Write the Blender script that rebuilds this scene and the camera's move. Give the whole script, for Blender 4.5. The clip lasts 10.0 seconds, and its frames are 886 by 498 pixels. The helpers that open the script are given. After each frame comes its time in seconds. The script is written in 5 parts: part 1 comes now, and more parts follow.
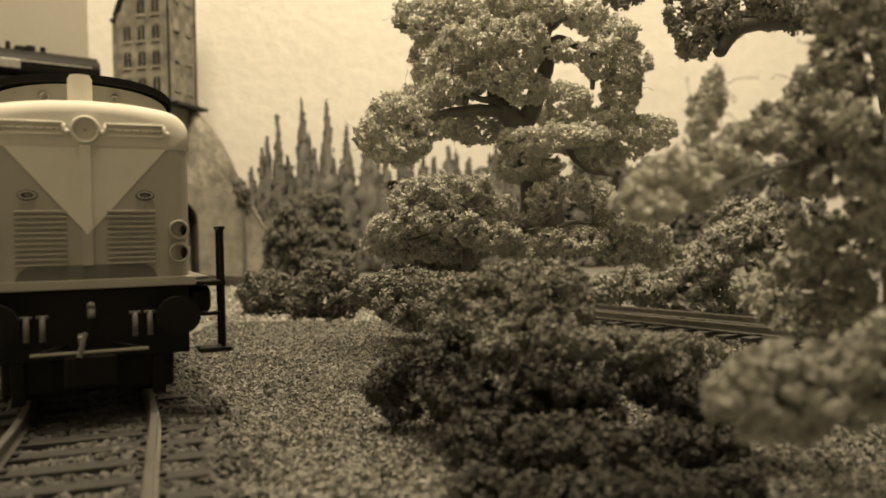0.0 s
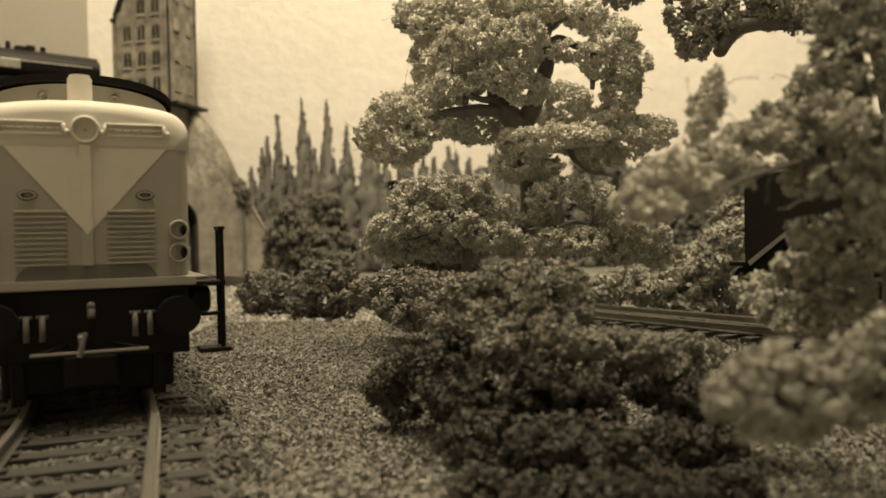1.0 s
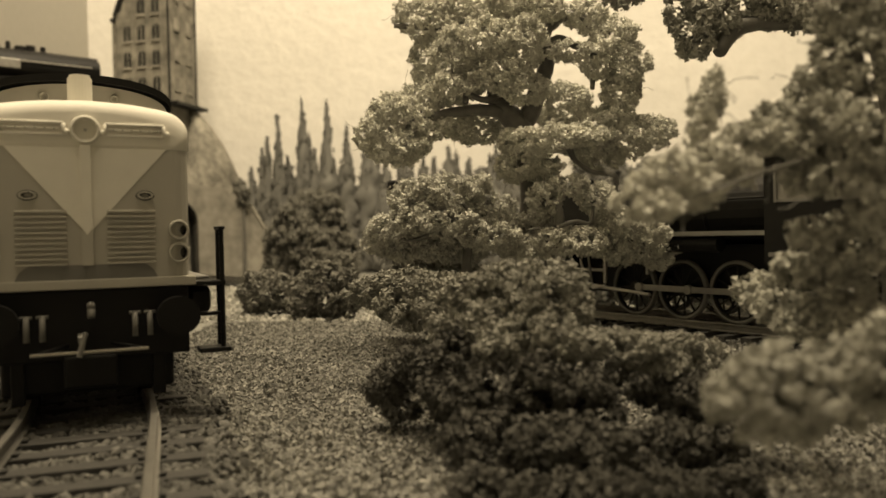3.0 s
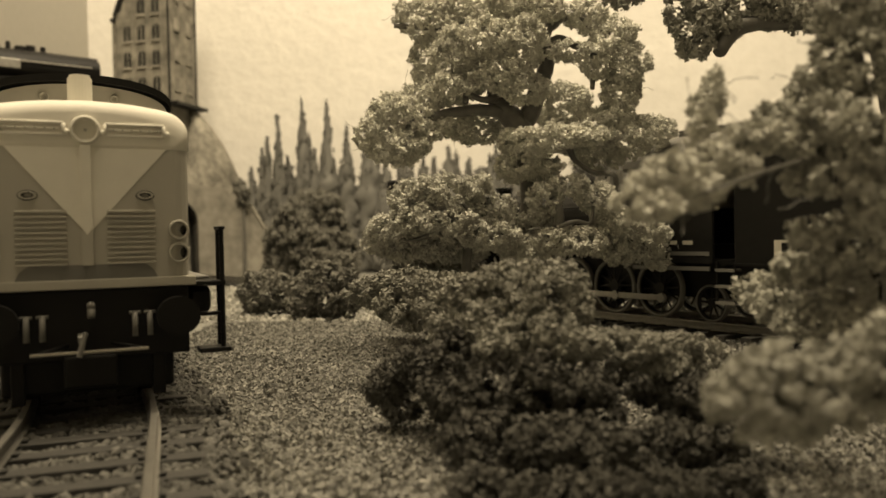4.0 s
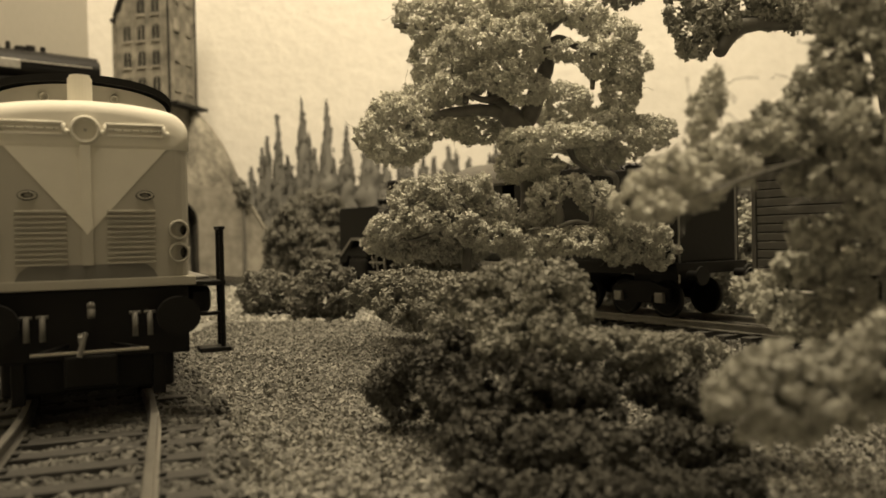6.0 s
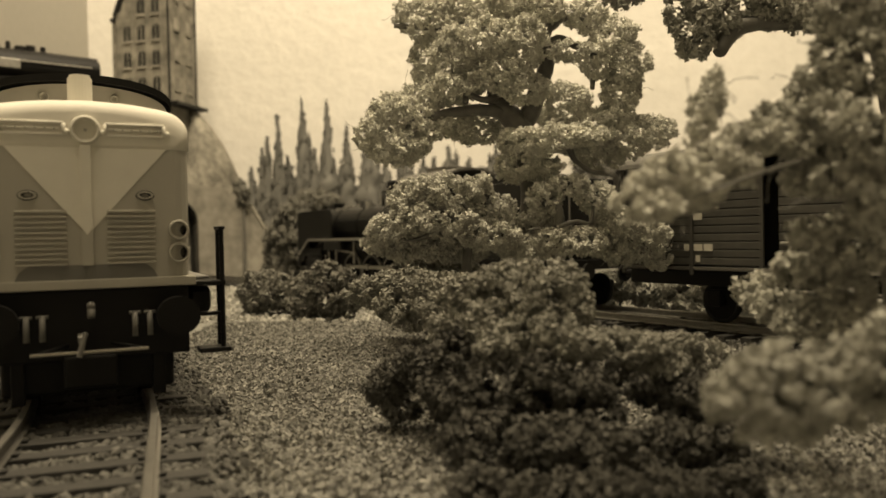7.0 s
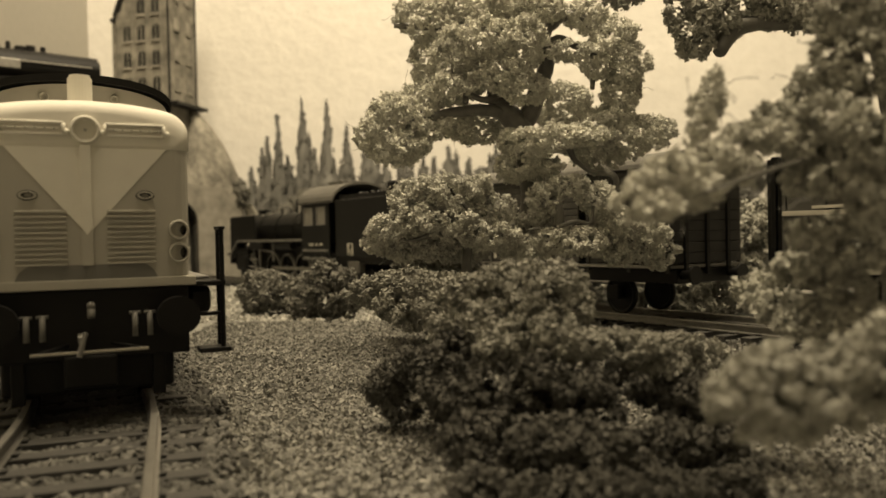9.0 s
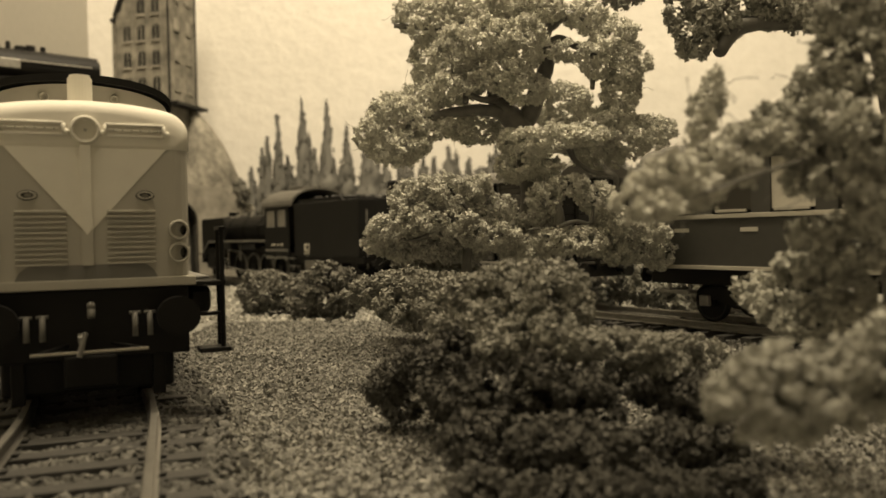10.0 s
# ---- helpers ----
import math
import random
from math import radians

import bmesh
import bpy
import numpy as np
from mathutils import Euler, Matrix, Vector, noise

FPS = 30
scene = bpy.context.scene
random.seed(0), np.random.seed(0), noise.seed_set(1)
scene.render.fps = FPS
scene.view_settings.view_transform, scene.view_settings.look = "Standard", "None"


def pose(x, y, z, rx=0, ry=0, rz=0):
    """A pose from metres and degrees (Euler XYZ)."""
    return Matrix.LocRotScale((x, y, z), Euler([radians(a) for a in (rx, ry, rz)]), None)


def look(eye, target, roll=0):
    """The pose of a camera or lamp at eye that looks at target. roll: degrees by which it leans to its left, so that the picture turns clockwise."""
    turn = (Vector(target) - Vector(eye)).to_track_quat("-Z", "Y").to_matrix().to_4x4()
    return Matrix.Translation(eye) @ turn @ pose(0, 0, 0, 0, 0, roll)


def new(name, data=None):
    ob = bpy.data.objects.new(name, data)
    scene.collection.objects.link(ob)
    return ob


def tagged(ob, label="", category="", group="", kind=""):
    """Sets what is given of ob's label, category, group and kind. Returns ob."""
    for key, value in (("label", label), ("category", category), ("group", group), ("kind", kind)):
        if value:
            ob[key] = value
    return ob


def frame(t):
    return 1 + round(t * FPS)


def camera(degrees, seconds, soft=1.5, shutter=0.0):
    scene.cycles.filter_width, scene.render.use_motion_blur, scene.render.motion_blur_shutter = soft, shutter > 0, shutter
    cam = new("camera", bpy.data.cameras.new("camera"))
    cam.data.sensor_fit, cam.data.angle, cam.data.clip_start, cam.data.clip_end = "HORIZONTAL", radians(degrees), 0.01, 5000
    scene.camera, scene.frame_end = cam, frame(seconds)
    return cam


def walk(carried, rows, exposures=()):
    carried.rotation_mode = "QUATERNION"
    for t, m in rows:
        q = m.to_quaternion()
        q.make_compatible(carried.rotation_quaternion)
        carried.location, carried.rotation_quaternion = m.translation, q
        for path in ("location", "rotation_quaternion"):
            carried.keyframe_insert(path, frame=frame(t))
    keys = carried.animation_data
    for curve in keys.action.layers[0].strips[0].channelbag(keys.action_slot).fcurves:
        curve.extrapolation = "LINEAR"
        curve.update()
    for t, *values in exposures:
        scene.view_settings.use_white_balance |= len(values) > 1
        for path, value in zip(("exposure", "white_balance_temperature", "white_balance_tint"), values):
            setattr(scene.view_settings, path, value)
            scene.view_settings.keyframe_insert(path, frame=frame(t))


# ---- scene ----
MM = 0.001
EYE_Z = 27.3


# ---- camera: stands still on the layout, a little above rail height ----
cam = camera(58.5, 10.0, soft=1.5)
cam.data.dof.use_dof = True
cam.data.dof.focus_distance = 0.16
cam.data.dof.aperture_fstop = 32.0
tilt = math.radians(0.98)
stand = look((0, 0, EYE_Z * MM), (0, math.cos(tilt), EYE_Z * MM - math.sin(tilt)), -1.17)
walk(cam, [(0.0, stand), (10.0, stand)])

# ---- light: unseen warm area lamps added above the layout ----
world = bpy.data.worlds.new("room_light")
scene.world = world
world.use_nodes = True
world.node_tree.nodes["Background"].inputs["Color"].default_value = (1.0, 0.82, 0.56, 1)
world.node_tree.nodes["Background"].inputs["Strength"].default_value = 0.25


def lamp(name, eye, target, size, watts):
    data = bpy.data.lights.new(name, "AREA")
    data.shape, data.size, data.energy = "DISK", size, watts
    data.color = (1.0, 0.81, 0.54)
    ob = new(name, data)
    ob.matrix_world = look(eye, target)
    return ob


# added lamp aimed at the backdrop to brighten it
lamp("ceiling_lamp_light", (0.10, 0.22, 0.78), (0.05, 0.66, 0.12), 0.16, 5.2)
# added key from overhead, set by the shadows round the diesel
lamp("table_lamp_light", (-0.12, 0.17, 0.74), (-0.02, 0.20, 0.0), 0.14, 3.2)
# added wide soft fill for the faces towards the camera
lamp("room_lamp_light", (0.0, -0.07, 0.88), (0.0, 0.10, 0.0), 0.40, 2.5)
scene.view_settings.exposure = 0.0


# ---- materials ----
def material(name, base, rough=0.7, dark=0.6, grain=900.0, blotch=60.0, bump=0.25, metal=0.0, depth=0.0004, per_piece=0.0, coat=0.0, spec=0.5):
    """Two scales of variation, fine relief, and an optional change from piece to piece."""
    m = bpy.data.materials.new(name)
    m.use_nodes = True
    nt = m.node_tree
    n, l = nt.nodes, nt.links
    p = n["Principled BSDF"]
    tc = n.new("ShaderNodeTexCoord")
    fine = n.new("ShaderNodeTexNoise")
    fine.inputs["Scale"].default_value, fine.inputs["Detail"].default_value = grain, 5.0
    wide = n.new("ShaderNodeTexNoise")
    wide.inputs["Scale"].default_value, wide.inputs["Detail"].default_value = blotch, 3.0
    for t in (fine, wide):
        l.new(tc.outputs["Object"], t.inputs["Vector"])
    add = n.new("ShaderNodeMath")
    add.operation = "MULTIPLY_ADD"
    add.inputs[1].default_value = 0.5
    l.new(fine.outputs["Fac"], add.inputs[0])
    half = n.new("ShaderNodeMath")
    half.operation = "MULTIPLY"
    half.inputs[1].default_value = 0.5
    l.new(wide.outputs["Fac"], half.inputs[0])
    l.new(half.outputs[0], add.inputs[2])
    ramp = n.new("ShaderNodeValToRGB")
    ramp.color_ramp.elements[0].position, ramp.color_ramp.elements[1].position = 0.32, 0.68
    ramp.color_ramp.elements[0].color = (*[c * dark for c in base], 1)
    ramp.color_ramp.elements[1].color = (*base, 1)
    l.new(add.outputs[0], ramp.inputs["Fac"])
    colour = ramp.outputs["Color"]
    if per_piece:
        info = n.new("ShaderNodeObjectInfo")
        geo = n.new("ShaderNodeNewGeometry")
        both = n.new("ShaderNodeMath")
        both.operation = "ADD"
        l.new(info.outputs["Random"], both.inputs[0])
        l.new(geo.outputs["Random Per Island"], both.inputs[1])
        span = n.new("ShaderNodeMapRange")
        span.inputs["From Max"].default_value = 2.0
        span.inputs["To Min"].default_value, span.inputs["To Max"].default_value = 1.0 - per_piece, 1.0 + per_piece
        l.new(both.outputs[0], span.inputs["Value"])
        mul = n.new("ShaderNodeMix")
        mul.data_type, mul.blend_type = "RGBA", "MULTIPLY"
        mul.inputs["Factor"].default_value = 1.0
        l.new(colour, mul.inputs["A"])
        l.new(span.outputs["Result"], mul.inputs["B"])
        colour = mul.outputs["Result"]
    l.new(colour, p.inputs["Base Color"])
    p.inputs["Roughness"].default_value = rough
    p.inputs["Metallic"].default_value = metal
    p.inputs["Specular IOR Level"].default_value = spec
    p.inputs["Coat Weight"].default_value = coat
    if bump:
        b = n.new("ShaderNodeBump")
        b.inputs["Strength"].default_value, b.inputs["Distance"].default_value = bump, depth
        l.new(fine.outputs["Fac"], b.inputs["Height"])
        l.new(b.outputs["Normal"], p.inputs["Normal"])
    return m


M_SOIL = material("dry_soil", (0.2509, 0.25, 0.2289), 0.95, 0.45, 1400, 120, 0.8)
M_FLOCK = material("ground_flock", (0.41, 0.405, 0.365), 0.95, 0.55, 2500, 90, 0.2, per_piece=0.75)
M_STONE = material("ballast_stone", (0.1206, 0.119, 0.109), 0.9, 0.5, 1800, 150, 0.4, per_piece=0.9)
M_SLEEPER = material("stained_sleeper", (0.04825, 0.047, 0.04251), 0.75, 0.55, 700, 80, 0.35)
M_RAIL = material("nickel_rail", (0.3185, 0.31, 0.2834), 0.42, 0.65, 600, 60, 0.1, metal=0.75)
M_BACKDROP = material("painted_sky", (0.86, 0.842, 0.79), 0.9, 0.88, 120, 9, 0.5, depth=0.002)
M_WALL = material("side_wall_plaster", (0.46, 0.445, 0.40), 0.9, 0.9, 200, 10, 0.2)
M_ROOM = material("room_paint", (0.25, 0.24, 0.21), 0.9, 0.9, 60, 4, 0.1)
# the haze of distance is put into this grey
M_POPLAR = material("hazy_poplar", (0.1737, 0.173, 0.1591), 0.95, 0.7, 300, 40, 0.3, per_piece=0.15)
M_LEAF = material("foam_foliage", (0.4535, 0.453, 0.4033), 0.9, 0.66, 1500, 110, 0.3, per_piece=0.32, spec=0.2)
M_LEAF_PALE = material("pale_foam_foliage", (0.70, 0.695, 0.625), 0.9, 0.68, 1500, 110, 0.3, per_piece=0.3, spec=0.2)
# darker foam colour that holds the shade below the overhanging bush
M_LEAF_SHADE = material("dark_foam_foliage", (0.118, 0.116, 0.104), 0.9, 0.6, 1500, 110, 0.3, per_piece=0.3, spec=0.2)
M_LEAF_DEEP = material("deep_foam_foliage", (0.215, 0.212, 0.188), 0.9, 0.6, 1500, 110, 0.3, per_piece=0.4, spec=0.2)
M_LEAF_MID = material("olive_foam_foliage", (0.33, 0.327, 0.29), 0.9, 0.62, 1500, 110, 0.3, per_piece=0.35, spec=0.2)
M_BARK = material("moulded_bark", (0.193, 0.19, 0.1722), 0.36, 0.5, 500, 90, 0.5)
M_CREAM = material("cream_paint", (0.80, 0.775, 0.69), 0.55, 0.92, 400, 30, 0.05, spec=0.3)
M_GREY = material("grey_green_paint", (0.44, 0.424, 0.37), 0.5, 0.92, 400, 30, 0.05, spec=0.4)
M_FRAME = material("frame_paint", (0.193, 0.19, 0.1744), 0.5, 0.85, 500, 40, 0.05)
M_BLACK = material("black_plastic", (0.006755, 0.0065, 0.005995), 0.5, 0.7, 700, 60, 0.06, spec=0.25)
M_SOOT = material("sooty_black", (0.01254, 0.0125, 0.01145), 0.5, 0.6, 600, 50, 0.1, spec=0.3)
M_STEEL = material("bright_steel", (0.55, 0.52, 0.45), 0.3, 0.8, 600, 60, 0.03, metal=0.9)
M_DULL = material("dull_steel", (0.4053, 0.4, 0.3706), 0.45, 0.7, 600, 60, 0.05, metal=0.6)
M_LENS = material("lamp_lens", (0.05, 0.047, 0.04), 0.2, 0.8, 300, 60, 0.0)
M_ROOFGREY = material("dusty_roof", (0.13, 0.125, 0.11), 0.7, 0.7, 500, 50, 0.1)
M_PLANK = material("brown_planks", (0.07527, 0.073, 0.06431), 0.7, 0.65, 400, 60, 0.15, per_piece=0.15)
M_PLANK_DARK = material("sooty_planks", (0.02895, 0.028, 0.02507), 0.75, 0.6, 400, 60, 0.15, per_piece=0.15)
M_COACH = material("dark_coach_paint", (0.07237, 0.072, 0.0654), 0.4, 0.85, 400, 40, 0.03, coat=0.2)
M_TRIM = material("pale_trim", (0.50, 0.48, 0.41), 0.5, 0.85, 500, 40, 0.03)
M_LETTER = material("white_lettering", (0.62, 0.60, 0.52), 0.6, 0.85, 900, 60, 0.0)
M_ROCK = material("plaster_rock", (0.38, 0.362, 0.31), 0.95, 0.25, 220, 60, 0.7, depth=0.002)
M_MASONRY = material("weathered_masonry", (0.31, 0.295, 0.25), 0.9, 0.3, 160, 40, 0.5, depth=0.001)
M_PORTAL = material("portal_stone", (0.36, 0.342, 0.295), 0.9, 0.4, 150, 30, 0.4)
# near-black stands in for the shade inside openings
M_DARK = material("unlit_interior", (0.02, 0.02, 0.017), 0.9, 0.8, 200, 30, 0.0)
M_TOWERWIN = material("dim_window", (0.06, 0.057, 0.048), 0.3, 0.8, 200, 30, 0.0)
# pale base colour stands in for the reflection on the cab glass
M_PANE = material("dusty_glass", (0.3, 0.29, 0.26), 0.25, 0.8, 300, 60, 0.0, coat=0.3)
M_COAL = material("coal", (0.02, 0.02, 0.02), 0.5, 0.5, 900, 100, 0.5)



# ---- mesh helpers: all sizes in millimetres ----
def part(name, bm, mat, parent=None, label="", smooth=False, at=None):
    bm.verts.ensure_lookup_table()
    bmesh.ops.recalc_face_normals(bm, faces=bm.faces[:])
    bmesh.ops.scale(bm, vec=(MM, MM, MM), verts=bm.verts[:])
    me = bpy.data.meshes.new(name)
    bm.to_mesh(me)
    bm.free()
    if smooth:
        me.polygons.foreach_set("use_smooth", [True] * len(me.polygons))
    me.materials.append(mat)
    ob = new(name, me)
    if parent is not None:
        ob.parent = parent
    if at is not None:
        ob.matrix_basis = at
    if label:
        ob["label"] = label
    return ob


def again(ob, m, parent):
    """A further piece on the same mesh."""
    o = new(ob.name.split(".")[0], ob.data)
    o.parent = parent
    o.matrix_basis = m
    return o


def mmpose(x, y, z, rx=0, ry=0, rz=0):
    return pose(x * MM, y * MM, z * MM, rx, ry, rz)


def thing(name, m, label, category, group="", kind=""):
    ob = new(name)
    ob.empty_display_size = 0.01
    ob.matrix_basis = m
    return tagged(ob, label, category, group, kind)


def box(bm, x0, x1, y0, y1, z0, z1, bevel=0.0):
    made = bmesh.ops.create_cube(bm, size=1.0)["verts"]
    for v in made:
        v.co = Vector(((x0 + x1) / 2 + v.co.x * (x1 - x0), (y0 + y1) / 2 + v.co.y * (y1 - y0), (z0 + z1) / 2 + v.co.z * (z1 - z0)))
    if bevel:
        edges = {e for v in made for e in v.link_edges}
        bmesh.ops.bevel(bm, geom=list(edges), offset=bevel, segments=2, affect="EDGES", profile=0.5)
    return bm


def rod(bm, a, b, r, n=10, r2=None):
    a, b = Vector(a), Vector(b)
    m = Matrix.Translation((a + b) / 2) @ (b - a).to_track_quat("Z", "Y").to_matrix().to_4x4()
    bmesh.ops.create_cone(bm, cap_ends=True, segments=n, radius1=r, radius2=r if r2 is None else r2, depth=(b - a).length, matrix=m)
    return bm


def ball(bm, c, r, scale=(1, 1, 1), u=14, v=9):
    bmesh.ops.create_uvsphere(bm, u_segments=u, v_segments=v, radius=r, matrix=Matrix.Translation(c) @ Matrix.Diagonal((*scale, 1)))
    return bm


def ring(bm, c, axis, r0, r1, h, n=24):
    """A round rim with a hole."""
    turn = Vector(axis).to_track_quat("Z", "Y").to_matrix()
    loops = []
    for r, z in ((r0, -h / 2), (r0, h / 2 * 0.6), ((r0 * 2 + r1) / 3, h / 2), ((r0 + 2 * r1) / 3, h / 2), (r1, h / 2 * 0.6), (r1, -h / 2)):
        loops.append([bm.verts.new(Vector(c) + turn @ Vector((r * math.cos(2 * math.pi * i / n), r * math.sin(2 * math.pi * i / n), z))) for i in range(n)])
    loops.append(loops[0])
    for a, b in zip(loops, loops[1:]):
        for i in range(n):
            bm.faces.new((a[i], a[(i + 1) % n], b[(i + 1) % n], b[i]))
    return bm


def loft(bm, rings, caps=True):
    made = [[bm.verts.new(c) for c in r] for r in rings]
    n = len(made[0])
    for a, b in zip(made, made[1:]):
        for i in range(n):
            bm.faces.new((a[i], a[(i + 1) % n], b[(i + 1) % n], b[i]))
    if caps:
        bm.faces.new(made[0])
        bm.faces.new(made[-1])
    return bm


def plate(bm, pts, y0, y1):
    """A flat outline in x and z with thickness from y0 to y1."""
    return loft(bm, [[(x, y0, z) for x, z in pts], [(x, y1, z) for x, z in pts]])


def side_plate(bm, pts, x0, x1):
    return loft(bm, [[(x0, y, z) for y, z in pts], [(x1, y, z) for y, z in pts]])


def joined(name, verts, faces, mat, parent=None, label="", smooth=True):
    me = bpy.data.meshes.new(name)
    nv, nf, k = len(verts), len(faces), faces.shape[1]
    me.vertices.add(nv)
    me.vertices.foreach_set("co", (verts * MM).astype(np.float32).ravel())
    me.loops.add(nf * k)
    me.loops.foreach_set("vertex_index", faces.astype(np.int32).ravel())
    me.polygons.add(nf)
    me.polygons.foreach_set("loop_start", np.arange(0, nf * k, k, dtype=np.int32))
    me.polygons.foreach_set("use_smooth", np.full(nf, smooth))
    me.update(calc_edges=True)
    me.validate()
    me.materials.append(mat)
    ob = new(name, me)
    if parent is not None:
        ob.parent = parent
    if label:
        ob["label"] = label
    return ob


def ico():
    bm = bmesh.new()
    bmesh.ops.create_icosphere(bm, subdivisions=1, radius=1.0)
    v = np.array([w.co[:] for w in bm.verts])
    f = np.array([[w.index for w in p.verts] for p in bm.faces])
    bm.free()
    return v, f


ICO_V, ICO_F = ico()
OCT_V = np.array([(1, 0, 0), (-1, 0, 0), (0, 1, 0), (0, -1, 0), (0, 0, 1), (0, 0, -1)], float)
TET_V = np.array([(1, 1, 1), (-1, -1, 1), (-1, 1, -1), (1, -1, -1)], float) / 1.5
TET_F = np.array([(0, 2, 1), (0, 1, 3), (0, 3, 2), (1, 2, 3)])
OCT_F = np.array([(0, 2, 4), (2, 1, 4), (1, 3, 4), (3, 0, 4), (2, 0, 5), (1, 2, 5), (3, 1, 5), (0, 3, 5)])


def grains(rng, centres, sizes, stretch, kind="ico"):
    """Many small uneven lumps, each turned and stretched its own way."""
    tv, tf = {"ico": (ICO_V, ICO_F), "oct": (OCT_V, OCT_F), "tet": (TET_V, TET_F)}[kind]
    n, k = len(centres), len(tv)
    q = rng.normal(size=(n, 4))
    q /= np.linalg.norm(q, axis=1)[:, None]
    w, x, y, z = q.T
    rot = np.stack([1 - 2 * (y * y + z * z), 2 * (x * y - z * w), 2 * (x * z + y * w), 2 * (x * y + z * w), 1 - 2 * (x * x + z * z), 2 * (y * z - x * w),
                    2 * (x * z - y * w), 2 * (y * z + x * w), 1 - 2 * (x * x + y * y)], 1).reshape(n, 3, 3)
    shape = tv[None] * (1 + rng.uniform(-0.3, 0.3, (n, k, 1))) * (1 + rng.uniform(-stretch, stretch, (n, 1, 3)))
    pts = np.einsum("nij,nkj->nki", rot, shape) * sizes[:, None, None] + centres[:, None]
    faces = tf[None] + (np.arange(n) * k)[:, None, None]
    return pts.reshape(-1, 3), faces.reshape(-1, 3)


# ---- setting ----
def slab(name, x0, x1, y0, y1, z0, z1, mat, label, category):
    return tagged(part(name, box(bmesh.new(), x0, x1, y0, y1, z0, z1), mat), label, category, kind="structure")


def ground_height(x, y):
    return 1.2 * noise.noise((x * 0.02, y * 0.02, 3.0)) + 0.45 * noise.noise((x * 0.09, y * 0.09, 1.0))


def ground():
    bm = bmesh.new()
    nx, ny = 130, 150
    xs = np.linspace(-300, 520, nx)
    ys = np.linspace(-400, 680, ny)
    grid = [[bm.verts.new((x, y, ground_height(x, y) - 0.6)) for x in xs] for y in ys]
    for j in range(ny - 1):
        for i in range(nx - 1):
            bm.faces.new((grid[j][i], grid[j][i + 1], grid[j + 1][i + 1], grid[j + 1][i]))
    tagged(part("ground", bm, M_SOIL, smooth=True), "dry earth ground covered in scattered flock and grit", "ground", kind="structure")
    slab("baseboard", -300, 520, -400, 680, -30, -4, M_SLEEPER, "wooden board under the layout", "board")


ground()
slab("backdrop", -300, 520, 680, 690, -30, 900, M_BACKDROP, "pale painted sky backdrop with faint stains and bumps", "backdrop")
slab("wall_west", -310, -300, -400, 690, -30, 900, M_WALL, "plain pale wall beside the layout", "wall")
slab("wall_south", -310, 530, -410, -400, -30, 900, M_ROOM, "plain painted room wall", "wall")
slab("wall_east", 520, 530, -400, 690, -30, 900, M_ROOM, "plain painted room wall", "wall")
slab("ceiling", -310, 530, -410, 690, 900, 910, M_ROOM, "plain painted ceiling", "ceiling")


# ---- tracks ----
RAIL_TOP = 3.5


def line_near(s):
    """Centre line of the siding; s runs away from the camera, 0 under the diesel's front."""
    h0, h1, r = math.radians(25.0), math.radians(19.0), 250.0
    sx, sy = -56.6, 125.6
    if s >= 15:
        return (sx - math.sin(h0) * (s - 15), sy + math.cos(h0) * (s - 15), h0)
    h = max(h0 + (s - 15) / r, h1)
    x, y = sx + r * (math.cos(h) - math.cos(h0)), sy + r * (math.sin(h) - math.sin(h0))
    rest = min(s - 15 + r * (h0 - h1), 0.0)
    return (x - math.sin(h1) * rest, y + math.cos(h1) * rest, h)


MAIN_X, MAIN_Y, MAIN_H, MAIN_K = 82.3, 200.2, math.radians(33.0), 0.0003


def line_main(s):
    """Centre line of the main track, gently curved to the left."""
    h = MAIN_H + MAIN_K * s
    r = 1 / MAIN_K
    return (MAIN_X + r * (math.cos(h) - math.cos(MAIN_H)), MAIN_Y + r * (math.sin(h) - math.sin(MAIN_H)), h)


RAIL_SHAPE = ((-0.45, 2.1), (-0.5, 1.75), (-0.2, 1.45), (-0.2, 0.45), (-0.85, 0.2), (-0.85, 0.0), (0.85, 0.0), (0.85, 0.2), (0.2, 0.45), (0.2, 1.45), (0.5, 1.75), (0.45, 2.1))


def track(name, line, s0, s1, pitch, label):
    t = thing(name, Matrix(), label, "railway track", kind="structure")
    for side in (-1, 1):
        rings = []
        for s in np.linspace(s0, s1, 60):
            x, y, h = line(s)
            rings.append([(x + (side * 8.6 + a) * math.cos(h), y + (side * 8.6 + a) * math.sin(h), RAIL_TOP - 2.1 + b) for a, b in RAIL_SHAPE])
        part("rail", loft(bmesh.new(), rings), M_RAIL, t, "worn nickel rail")
    bm = box(bmesh.new(), -14.8, 14.8, -1.45, 1.45, -1.6, 0.0, 0.18)
    for side in (-1, 1):
        for a in (-1.25, 1.25):
            box(bm, side * 8.6 + a - 0.35, side * 8.6 + a + 0.35, -0.7, 0.7, -0.1, 0.45)
    first = None
    rng = random.Random(5)
    for i in range(int((s1 - s0) / pitch)):
        x, y, h = line(s0 + pitch * (i + 0.5))
        m = mmpose(x, y, RAIL_TOP - 2.2 + rng.uniform(-0.25, 0.02), 0, 0, math.degrees(h) + rng.uniform(-0.6, 0.6))
        if first is None:
            first = part("sleeper", bm, M_SLEEPER, t, "", at=m)
        else:
            again(first, m, t)
    return t


track("siding_track", line_near, -100, 260, 7.5, "nickel-railed siding on dark sleepers in ballast")
track("main_track", line_main, -120, 470, 7.5, "nickel-railed main line on dark sleepers")


